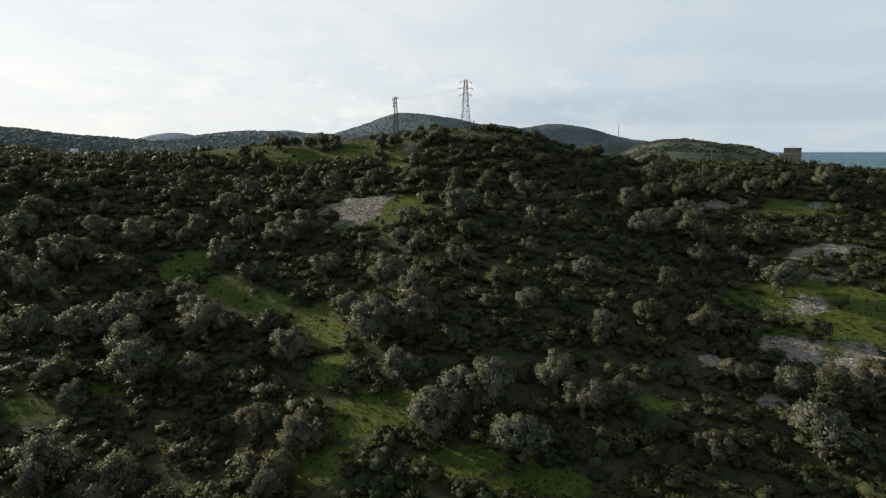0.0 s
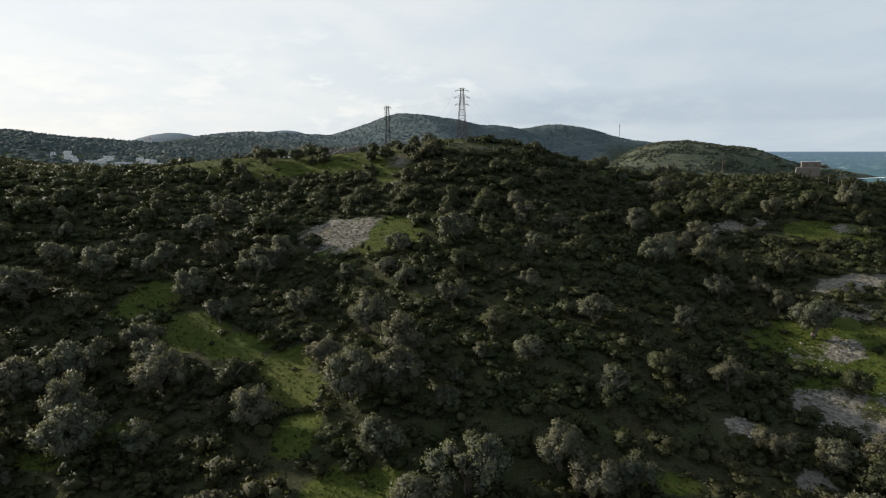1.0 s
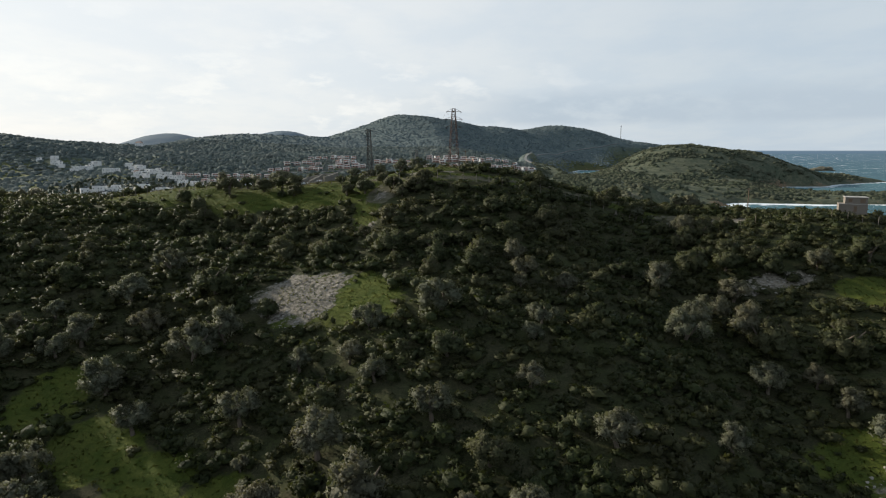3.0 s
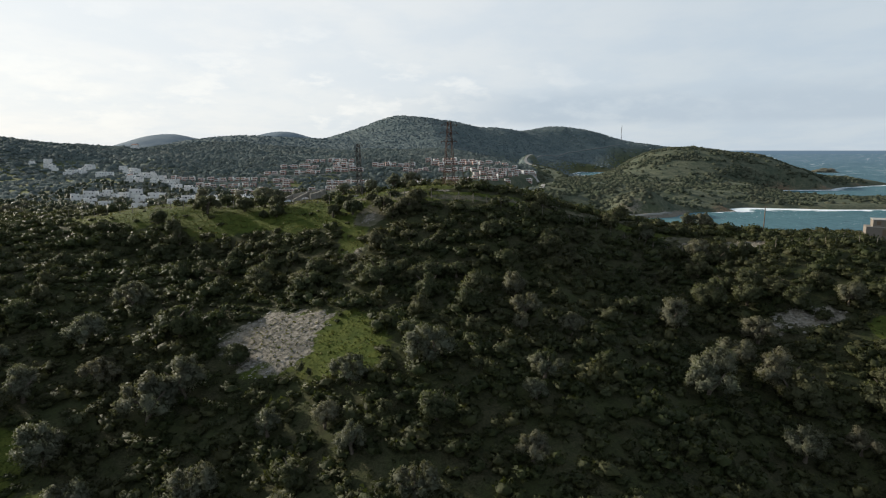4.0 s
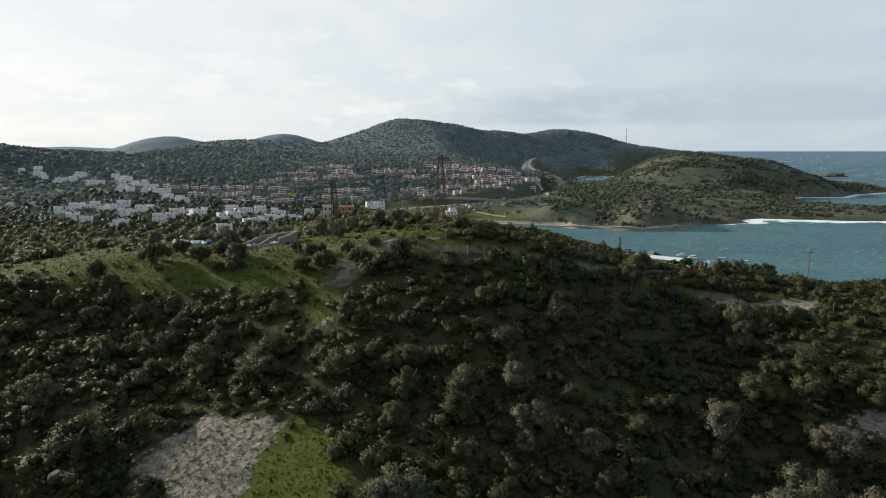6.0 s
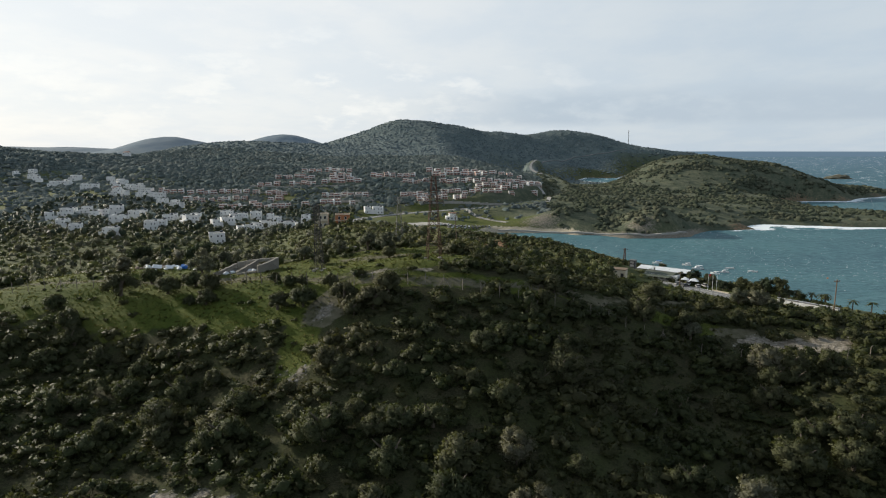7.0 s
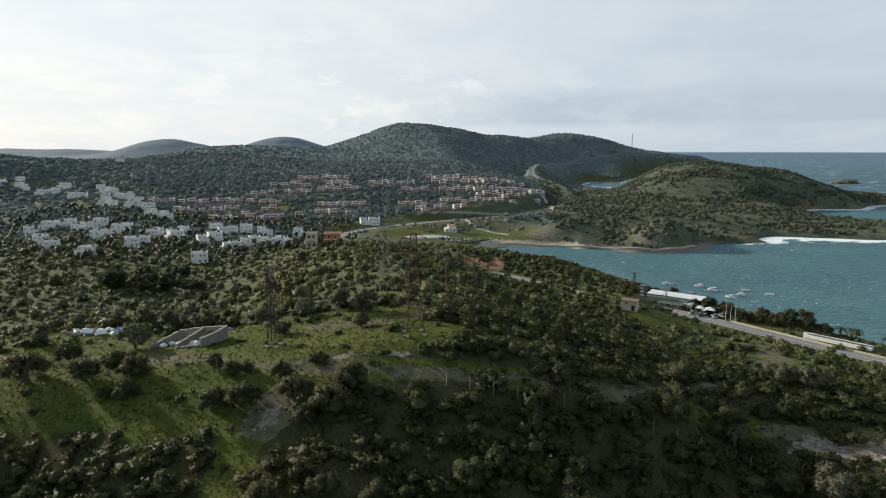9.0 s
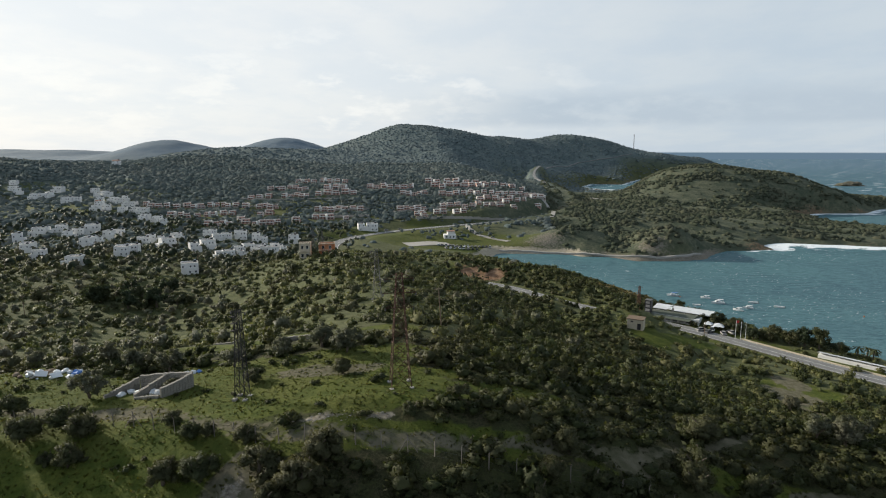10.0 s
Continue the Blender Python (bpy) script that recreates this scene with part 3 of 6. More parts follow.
def covers(x, y, z):
    """How much grass, rock, bare soil, sand, cliff and painted haze there is at a place, 0 to 1."""
    sd = coast_distance(x, y)
    grass, rock = patches(x, y, MEADOWS), patches(x, y, ROCKS)
    rock = np.clip(rock - 0.62 * ramp(0.0, 0.3, value_noise(x + 0.6 * y, y, 3.2, 27) + 0.5 * value_noise(x, y, 1.2, 28)), 0, 1)
    soil = np.maximum(patches(x, y, BARE), 0.72 * (1 - ramp(0.7, 1.7, road_place(x, y, TRACK)[0])))
    far = ramp(200, 260, y)
    open_land = ramp(-0.02, 0.16, value_noise(x, y, 55, 31) + 0.5 * value_noise(x, y, 17, 32))
    grass = np.maximum(grass, far * open_land * (0.34 + 0.26 * ramp(430, 520, y) * ramp(1000, 600, y)) * (1 - 0.75 * ramp(40, 90, x) * ramp(480, 560, y)) * ramp(1500, 1100, y))
    flat_beach = bump(x, y, 20, 590, 1, 90, 55)
    grass = np.maximum(grass, 0.62 * ramp(0.35, 0.6, flat_beach))
    off = road_place(x, y, COAST_ROAD)[0]
    grass = np.maximum(grass, 0.62 * ramp(13, 7, off) * ramp(470, 380, y))
    soil = np.maximum(soil, 0.8 * ramp(7, 5, off) * (value_noise(x, y, 12, 40) + 0.6) * ramp(900, 760, y))
    sand = ramp(12, 4, sd) * ramp(0.12, 0.3, flat_beach)
    rock = np.maximum(rock, 0.75 * ramp(10, 3, sd) * (1 - np.clip(sand, 0, 1)) * ramp(480, 540, y) * ramp(250, 210, x))
    rock = np.maximum(rock, 0.5 * np.maximum(1.3 * bump(x, y, 166, 557, 1, 18, 16), 1.3 * bump(x, y, 90, 588, 1, 24, 17)))
    cliff = np.maximum(np.maximum(bump(x, y, 22, 452, 1.15, 14, 8), bump(x, y, 38, 446, 1.1, 10, 7)), 0.45 * ramp(20, 6, sd) * ramp(215, 260, x) * ramp(540, 580, y) * (value_noise(x, y, 30, 41) + 0.7))
    return {"grass": grass, "rock": rock, "soil": soil, "sand": np.clip(sand, 0, 1), "cliff": np.clip(cliff, 0, 1),
            "hazy_woodland": ramp(690, 850, y) * np.maximum(ramp(60, 220, sd), ramp(15, 70, sd) * ramp(1350, 1500, y)) * np.maximum(ramp(150, 60, x - 0.35 * (y - 850)), ramp(1350, 1500, y)), "scrub": ramp(205, 240, y), "far_haze": ramp(1950, 2250, y) * ramp(-200, -420, x), "heath": ramp(50, 100, x + 0.2 * (y - 560)) * ramp(530, 570, y) * ramp(1500, 1200, y)}


def stations(knots):
    """Grid lines whose spacing grows from knot to knot."""
    out = [knots[0][0]]
    while out[-1] < knots[-1][0]:
        out.append(out[-1] + float(np.interp(out[-1], [k for k, _ in knots], [s for _, s in knots])))
    return np.array(out)


def ground_sheet():
    xs = stations([(-4600, 300), (-2000, 40), (-900, 14), (-300, 5.5), (-110, 1.7), (110, 1.7), (300, 5.5), (800, 11), (1500, 60), (4800, 400)])
    ys = stations([(-260, 30), (20, 3), (55, 1.5), (205, 1.4), (300, 2.8), (600, 5), (1000, 9), (2000, 20), (2700, 30), (4800, 250)])
    gx, gy = np.meshgrid(xs, ys)
    x, y = gx.ravel(), gy.ravel()
    z = height(x, y)
    i = (np.arange(len(ys) - 1)[:, None] * len(xs) + np.arange(len(xs) - 1)[None, :]).ravel()
    quads = np.stack([i, i + 1, i + 1 + len(xs), i + len(xs)], 1)
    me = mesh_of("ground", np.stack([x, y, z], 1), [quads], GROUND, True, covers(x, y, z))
    return tagged(new("ground", me), "hilly ground with scrub, meadow grass and grey rock", "ground", kind="structure")


def sea_sheet():
    xs = stations([(-100, 40), (0, 8), (500, 8), (1000, 20), (4900, 300)])
    ys = stations([(-300, 60), (300, 10), (900, 8), (1500, 20), (4900, 300)])
    gx, gy = np.meshgrid(xs, ys)
    x, y = gx.ravel(), gy.ravel()
    sd = coast_distance(x, y)
    deep = ramp(0, 190, -sd) * 0.75 + 0.25 * ramp(200, 420, x)
    rough_sea = np.maximum(ramp(240, 300, x) * ramp(560, 600, y), 0.75 * ramp(380, 430, x))
    surf = (ramp(-26, -3, sd) * (0.35 + 0.65 * rough_sea) + 0.66 * bump(x, y, 325, 600, 1, 70, 26) + 0.3 * bump(x, y, 560, 850, 1, 70, 30) - 0.22)
    i = (np.arange(len(ys) - 1)[:, None] * len(xs) + np.arange(len(xs) - 1)[None, :]).ravel()
    quads = np.stack([i, i + 1, i + 1 + len(xs), i + len(xs)], 1)
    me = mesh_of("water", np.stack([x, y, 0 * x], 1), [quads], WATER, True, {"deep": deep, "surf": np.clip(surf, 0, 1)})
    return tagged(new("water", me), "choppy teal sea with white foam along the shore", "sea", kind="structure")


def rounded(line, step=4.0):
    """The corners of a plan line, smoothed and set at even steps."""
    p = np.array(line, float)
    for _ in range(3):
        q = np.empty((2 * len(p) - 2, 2))
        q[0::2], q[1::2] = 0.75 * p[:-1] + 0.25 * p[1:], 0.25 * p[:-1] + 0.75 * p[1:]
        p = np.vstack([p[:1], q, p[-1:]])
    d = np.concatenate([[0], np.cumsum(np.hypot(*np.diff(p, axis=0).T))])
    t = np.arange(0, d[-1], step)
    return np.stack([np.interp(t, d, p[:, 0]), np.interp(t, d, p[:, 1])], 1)


def ribbon(name, line, offs, lift, mat, step=4.0, thick=0.25):
    """A strip of road or wall along a plan line, between two distances from it, with real edges."""
    p = rounded(line, step)
    t = np.gradient(p, axis=0)
    t /= np.linalg.norm(t, axis=1)[:, None]
    side = np.stack([t[:, 1], -t[:, 0]], 1)
    z = height(p[:, 0], p[:, 1])
    rows = []
    for o, dz in ((offs[0], -thick), (offs[0], 0), (offs[1], 0), (offs[1], -thick)):
        q = p + side * o
        rows.append(np.column_stack([q, z + lift + dz]))
    v = np.stack(rows, 1).reshape(-1, 3)
    i = np.arange(len(p) - 1)[:, None] * 4 + np.arange(3)[None, :]
    i = i.ravel()
    return mesh_of(name, v, [np.stack([i, i + 4, i + 5, i + 1], 1)], mat)


ground_sheet()
sea_sheet()
road = tagged(new("road", ribbon("road", COAST_ROAD[:21], (-3.9, 3.9), 0.22, ASPHALT)), "grey two-lane asphalt coast road", "road", kind="structure")
tagged(new("hill_road", ribbon("hill_road", COAST_ROAD[24:], (-2.4, 2.4), 0.8, ASPHALT, 8.0, 1.5)), "pale road winding up the far hill", "road", kind="structure")
for nm, offs in (("edge_line", (-3.55, -3.4)), ("edge_line", (3.4, 3.55)), ("centre_line", (-0.09, 0.09))):
    line_ob = new(nm, ribbon(nm, COAST_ROAD[:20], offs, 0.235, PAINT, thick=0.01))
    line_ob.parent = road

# ---- plan of the town: rows of houses from, to, number ----
UPPER_VILLAS = [(-182, 853, -111, 833, 5), (-86, 805, -30, 809, 5), (-198, 797, -152, 801, 5), (-144, 801, -107, 796, 3), (-208, 754, -168, 760, 4), (-168, 770, -143, 764, 3), (-139, 773, -91, 774, 4),
                (-44, 778, -13, 778, 4), (-10, 812, 60, 818, 6), (-20, 836, 105, 828, 8)]
LOWER_VILLAS = [(-292, 688, -265, 697, 3), (-262, 694, -236, 710, 3), (-237, 713, -195, 722, 5), (-186, 713, -163, 717, 3), (-126, 708, -75, 711, 5), (-41, 715, -11, 712, 4), (-245, 648, -219, 658, 3),
                (-220, 664, -194, 670, 3), (-181, 649, -172, 652, 1), (-179, 682, -156, 683, 3), (-120, 664, -82, 674, 4), (-22, 687, -10, 691, 2), (-199, 618, -177, 618, 3), (-173, 627, -167, 630, 1),
                (-162, 630, -139, 634, 3), (-133, 652, -126, 655, 1)]
EAST_VILLAS = [(0, 775, 118, 782, 11), (42, 752, 112, 756, 7), (2, 728, 84, 740, 8), (-4, 700, 30, 712, 4), (104, 765, 126, 790, 3)]
WHITE_STACKS = [(-377, 758, -372, 761, 1), (-367, 737, -349, 737, 3), (-350, 709, -335, 712, 3), (-329, 676, -321, 679, 2), (-316, 651, -307, 654, 2), (-328, 709, -317, 719, 2), (-314, 685, -302, 688, 2),
                (-297, 654, -284, 654, 2), (-271, 642, -264, 645, 1), (-261, 624, -249, 624, 2), (-243, 615, -227, 612, 3)]
HILL_HOUSES = [(-476, 749, -466, 752, 2), (-460, 736, -453, 739, 1), (-445, 727, -437, 733, 1), (-424, 718, -401, 724, 3), (-418, 752, -407, 755, 1), (-371, 687, -356, 694, 2)]
LOWER_TOWN = [(-285, 502, -276, 508, 1), (-299, 541, -288, 544, 1), (-296, 552, -284, 557, 2), (-272, 538, -260, 541, 2), (-266, 548, -254, 551, 1), (-227, 479, -214, 480, 1), (-234, 502, -222, 507, 2),
              (-238, 531, -226, 530, 1), (-236, 543, -229, 548, 1), (-187, 461, -176, 466, 2), (-194, 492, -183, 496, 1), (-194, 509, -182, 512, 2), (-176, 489, -168, 500, 1), (-193, 539, -180, 537, 2),
              (-187, 447, -178, 451, 1), (-252, 465, -242, 467, 2), (-231, 446, -222, 447, 1), (-194, 418, -185, 419, 1)]
LOWER_TOWN_EAST = [(-177, 553, -167, 559, 2), (-162, 535, -150, 542, 2), (-151, 479, -146, 510, 3), (-128, 464, -90, 482, 7), (-127, 493, -100, 508, 5), (-110, 549, -98, 550, 1), (-149, 545, -140, 550, 1),
                   (-139, 547, -130, 552, 1), (-129, 540, -121, 542, 1), (-68, 621, -50, 631, 2), (-126, 409, -117, 410, 1)]


def row_places(rows, more=1.0):
    """Middle, heading and length of front of each house in the rows."""
    for x0, y0, x1, y1, n in rows:
        n = max(1, round(n * more))
        for k in range(n):
            f = (k + 0.5) / n
            yield x0 + f * (x1 - x0), y0 + f * (y1 - y0), math.degrees(math.atan2(y1 - y0, max(abs(x1 - x0), 6))), math.hypot(x1 - x0, y1 - y0) / n


HOUSES = np.array([p[:2] for rows in (UPPER_VILLAS, LOWER_VILLAS, EAST_VILLAS, WHITE_STACKS, HILL_HOUSES, LOWER_TOWN, LOWER_TOWN_EAST) for p in row_places(rows)])


def clear_of_houses(x, y, side=6.0, ahead=9.0):
    """Whether a place is neither in a house nor right before its front."""
    near = np.zeros(len(x), bool)
    for hx, hy in HOUSES:
        near |= (np.abs(x - hx) < side) & (y > hy - ahead) & (y < hy + 9)
    return ~near

# ---- plants ----
ICO_V = np.array([(-1, 1.618, 0), (1, 1.618, 0), (-1, -1.618, 0), (1, -1.618, 0), (0, -1, 1.618), (0, 1, 1.618), (0, -1, -1.618), (0, 1, -1.618),
                  (1.618, 0, -1), (1.618, 0, 1), (-1.618, 0, -1), (-1.618, 0, 1)]) / 1.902
ICO_F = np.array(
    [(0, 11, 5), (0, 5, 1), (0, 1, 7), (0, 7, 10), (0, 10, 11), (1, 5, 9), (5, 11, 4), (11, 10, 2), (10, 7, 6), (7, 1, 8),
     (3, 9, 4), (3, 4, 2), (3, 2, 6), (3, 6, 8), (3, 8, 9), (4, 9, 5), (2, 4, 11), (6, 2, 10), (8, 6, 7), (9, 8, 1)])

ICO_TOP = ICO_F[ICO_V[ICO_F].mean(1)[:, 2] > -0.55]


def plant(seed, clumps, spread, clump_r, leaves_each, leaf, base=0.0, squash=0.8, core=0.0, shag=1.0, crown=0.5):
    """Foliage as clumps of small leaf sprays, round dense cores where the crown is deep: corners, triangles."""
    rng = np.random.RandomState(seed)
    V, T, N, at = [], [], [], 0
    for k in range(clumps):
        while True:
            c = rng.uniform(-1, 1, 3)
            if 0.25 < np.linalg.norm(c) < 1 and c[2] > -0.6:
                break
        r = clump_r * rng.uniform(0.65, 1.2)
        c = c * np.array(spread) + (0, 0, base)
        if core:
            V.append(ICO_V * r * core * rng.uniform(0.6, 1.2, (12, 1)) * (1, 1, squash) + c)
            N.append(ICO_V + crown * (c - (0, 0, base * 0.6)) / np.array(spread) + 0.2 * rng.normal(size=ICO_V.shape))
            T.append(ICO_TOP + at)
            at += 12
        d = rng.normal(size=(leaves_each, 3))
        d[:, 2] += 0.45
        d /= np.linalg.norm(d, axis=1)[:, None]
        pos = c + d * (r * rng.uniform(0.55, 1.05, (leaves_each, 1))) * (1, 1, squash)
        n = d + (0.45 + 0.3 * shag) * rng.normal(size=d.shape)
        up = shag * (d + (0, 0, 0.7)) + 0.5 * rng.normal(size=d.shape)
        if shag < 1:
            up -= n * ((up * n).sum(1) / (n * n).sum(1))[:, None] * (1 - shag)
        side = np.cross(n, up)
        side /= np.linalg.norm(side, axis=1)[:, None] + 1e-6
        up /= np.linalg.norm(up, axis=1)[:, None]
        s = leaf * rng.uniform(0.6, 1.35, (leaves_each, 1))
        tri = np.stack([pos - side * s * 0.5 - up * s * 0.35, pos + side * s * 0.5 - up * s * 0.25, pos + side * s * rng.uniform(-.3, .3, s.shape) + up * s * 0.75], 1)
        away = d + crown * (pos - (0, 0, base * 0.6)) / (np.linalg.norm(pos - (0, 0, base * 0.6), axis=1)[:, None] + 1e-6) + 0.22 * rng.normal(size=d.shape)
        face = np.cross(tri[:, 1] - tri[:, 0], tri[:, 2] - tri[:, 0])
        flip = (face * away).sum(1) < 0
        tri[flip] = tri[flip][:, [0, 2, 1]]
        V.append(tri.reshape(-1, 3))
        N.append(np.repeat(away, 3, axis=0))
        T.append(np.arange(leaves_each * 3).reshape(-1, 3) + at)
        at += leaves_each * 3
    N = np.concatenate(N)
    return np.concatenate(V), np.concatenate(T), N / (np.linalg.norm(N, axis=1)[:, None] + 1e-6)


def joined(name, kinds, x, y, size, mat, label, category, seed, sink=0.1, tall=None):
    """Many plants that nobody could count, in one mesh."""
    rng = np.random.RandomState(seed)
    z = height(x, y) - sink * size
    turn, pick, tint = rng.uniform(0, 6.283, len(x)), rng.randint(0, len(kinds), len(x)), rng.uniform(0, 1, len(x))
    tall = rng.uniform(0.8, 1.2, len(x)) if tall is None else tall
    V, T, A, N, at = [], [], [], [], 0
    for k, (kv, kt, kn) in enumerate(kinds):
        s = np.nonzero(pick == k)[0]
        if not len(s):
            continue
        c, sn = np.cos(turn[s])[:, None], np.sin(turn[s])[:, None]
        px = (kv[None, :, 0] * c - kv[None, :, 1] * sn) * size[s, None] + x[s, None]
        py = (kv[None, :, 0] * sn + kv[None, :, 1] * c) * size[s, None] + y[s, None]
        pz = kv[None, :, 2] * (size * tall)[s, None] + z[s, None]
        V.append(np.stack([px, py, pz], 2).reshape(-1, 3))
        N.append(np.stack([kn[None, :, 0] * c - kn[None, :, 1] * sn, kn[None, :, 0] * sn + kn[None, :, 1] * c, np.broadcast_to(kn[None, :, 2], px.shape)], 2).reshape(-1, 3))
        starts = at + np.arange(len(s)) * len(kv)
        T.append((kt[None] + starts[:, None, None]).reshape(-1, 3))
        A.append(np.repeat(tint[s], len(kv)))
        at += len(s) * len(kv)
    me = mesh_of(name, np.concatenate(V), [np.concatenate(T)], mat, True, {"tint": np.concatenate(A)}, np.concatenate(N))
    return tagged(new(name, me), label, category, kind="stuff")


def scattered(seed, x0, x1, y0, y1, gap):
    """Places on a shaken grid."""
    rng = np.random.RandomState(seed)
    gx, gy = np.meshgrid(np.arange(x0, x1, gap), np.arange(y0, y1, gap))
    return gx.ravel() + rng.uniform(-0.5, 0.5, gx.size) * gap, gy.ravel() + rng.uniform(-0.5, 0.5, gx.size) * gap, rng


def seen_ground(x, y, margin=0.0):
    """Whether a place lies in the wedge of land that the flight looks over."""
    return np.abs(x - 6) < 22 + margin + 0.80 * y


def free(x, y):
    """How open the ground is to scrub: 0 on rock, meadow, track and road."""
    c = covers(x, y, None)
    f = 1 - np.clip(0.95 * c["grass"] + c["rock"] + c["soil"] + c["sand"] + 0.75 * c["cliff"], 0, 1)
    f = f * ramp(5.5, 8, road_place(x, y, COAST_ROAD)[0]) * ramp(3, 9, coast_distance(x, y))
    return f


def canopy(kind, flat=0.5):
    """The same plant with its light evened out, as in a closed canopy."""
    v, t, n = kind
    n = n + (0, 0, flat)
    return v, t, n / (np.linalg.norm(n, axis=1)[:, None] + 1e-6)


SHRUB_KINDS = [plant(100 + k, 4, (0.78, 0.78, 0.34), 0.62, 40, 0.18, 0.44, 0.85, 0.68, 0.6) for k in range(10)]
SMALL_KINDS = [plant(120 + k, 1, (0.3, 0.3, 0.2), 0.80, 26, 0.30, 0.28, 0.7, 0.0, 0.6) for k in range(8)]
MID_KINDS = [canopy(plant(140 + k, 3, (0.65, 0.65, 0.26), 0.64, 24, 0.22, 0.40, 0.8, 0.72, 0.6), 0.3) for k in range(10)]
CROWN_KINDS = [plant(150 + k, 6, (0.85, 0.85, 0.55), 0.58, 34, 0.20, 1.2, 0.95, 0.72, 0.6) for k in range(8)]
GARDEN_KINDS = [canopy(plant(155 + k, 4, (0.75, 0.75, 0.5), 0.66, 12, 0.32, 1.1, 1.0, 0.85, 0.3), 0.25) for k in range(8)]
ROUND_KINDS = [plant(180 + k, 7, (0.95, 0.95, 0.6), 0.60, 56, 0.165, 1.1, 0.95, 0.68, 0.6) for k in range(8)]
WOOD_KINDS = [canopy(plant(170 + k, 1, (0.3, 0.3, 0.15), 1.0, 0, 0.55, 0.12, 0.5, 1.0, 0.4), 0.9) for k in range(8)]
TUFTS = [(v, t, 0.25 * n + (0, 0, 0.9)) for v, t, n in (plant(190 + k, 1, (0.1, 0.1, 0.05), 0.6, 9, 0.42, 0.10, 0.4) for k in range(6))]
PATCH_KINDS = [canopy(plant(195 + k, 1, (0.3, 0.3, 0.15), 1.0, 3, 0.40, 0.28, 0.7, 0.95, 0.3), 0.6) for k in range(8)]
STONE_KINDS = [(ICO_V * np.random.RandomState(170 + k).uniform(0.65, 1.25, (12, 1)) * (1, 0.8, 0.42), ICO_F, ICO_V) for k in range(6)]

# scrub of the near hill
x, y, rng = scattered(11, -150, 150, 48, 212, 2.75)
keep = seen_ground(x, y) & (rng.uniform(0, 1, x.size) < 0.19 * (patches(x, y, ROCKS) < 0.2) + 0.97 * free(x, y) * (0.85 + 0.6 * (value_noise(x, y, 16, 51) + 0.5)))
x, y = x[keep], y[keep]
size = (1.35 + 1.25 * rng.uniform(0, 1, x.size) ** 1.6) * (0.42 + 0.58 * ramp(0.1, 0.5, free(x, y)))
joined("mastic_scrub", SHRUB_KINDS, x, y, size, SHRUB, "dense dark green mastic scrub covering the hillside", "scrub", 12, tall=rng.uniform(0.5, 0.95, x.size))
x, y, rng = scattered(13, -130, 130, 50, 205, 1.75)
keep = seen_ground(x, y) & (rng.uniform(0, 1, x.size) < 0.02 + 0.06 * ramp(112, 100, y) + 0.65 * free(x, y)) & (patches(x, y, ROCKS) < 0.3) & ((patches(x, y, MEADOWS) < 0.3) | (rng.uniform(0, 1, x.size) < 0.03))
x, y = x[keep], y[keep]
joined("low_scrub", SMALL_KINDS, x, y, rng.uniform(0.35, 0.8, x.size), BROOM, "low light green broom and herbs between the shrubs", "scrub", 14)

# the same scrub below and beside the flight
x, y, rng = scattered(27, -150, 150, -60, 130, 4.2)
keep = ((y < 49) | ~seen_ground(x, y)) & (rng.uniform(0, 1, x.size) < 0.85)
joined("foot_scrub", PATCH_KINDS, x[keep], y[keep], 0.9 + 1.5 * rng.uniform(0, 1, keep.sum()) ** 1.8, SHRUB, "dark green scrub at the foot of the hill", "scrub", 28)

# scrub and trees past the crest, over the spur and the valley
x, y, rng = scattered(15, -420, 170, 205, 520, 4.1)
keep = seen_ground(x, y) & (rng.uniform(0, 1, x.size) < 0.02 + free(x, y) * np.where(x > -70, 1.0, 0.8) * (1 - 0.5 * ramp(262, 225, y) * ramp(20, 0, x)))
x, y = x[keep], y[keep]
joined("hill_scrub", MID_KINDS, x, y, 1.0 + 1.9 * rng.uniform(0, 1, x.size) ** 2, LIT_SCRUB, "dark green scrub on the spur and in the valley", "scrub", 16)


def headland(x, y):
    return (x > 95 + 0.12 * (y - 560)) & (y > 535) & (y < 1150)


# larger bushes of the spur
x, y, rng = scattered(25, -70, 130, 200, 470, 3.9)
keep = seen_ground(x, y) & (rng.uniform(0, 1, x.size) < (0.22 + 0.74 * ramp(0, 25, x)) * np.clip(1.6 * free(x, y), 0, 1) * ramp(-0.45, -0.05, value_noise(x, y, 30, 75)))
joined("spur_bushes", SHRUB_KINDS, x[keep], y[keep], rng.uniform(1.3, 2.5, keep.sum()), SHRUB, "dense rounded dark green bushes on the spur", "bushes", 26)

# thick and thin scrub of the headland
x, y, rng = scattered(23, 90, 660, 540, 1120, 3.7)
thick = ramp(-0.13, 0.05, value_noise(x + 0.8 * y, 1.7 * y, 42, 71) + 0.8 * value_noise(x, 1.6 * y, 15, 72) + 0.22 * ramp(900, 1000, y) - 0.3 * ramp(640, 590, y) * ramp(240, 300, x))
keep = headland(x, y) & (rng.uniform(0, 1, x.size) < 0.10 + 0.88 * thick * np.clip(1.3 * free(x, y), 0, 1)) & (coast_distance(x, y) > 7)
x, y = x[keep], y[keep]
joined("headland_scrub", PATCH_KINDS, x, y, 1.2 + 2.2 * rng.uniform(0, 1, x.size) ** 1.5, HAZY_HEADLAND, "patches of dark evergreen scrub on the headland", "scrub", 24)

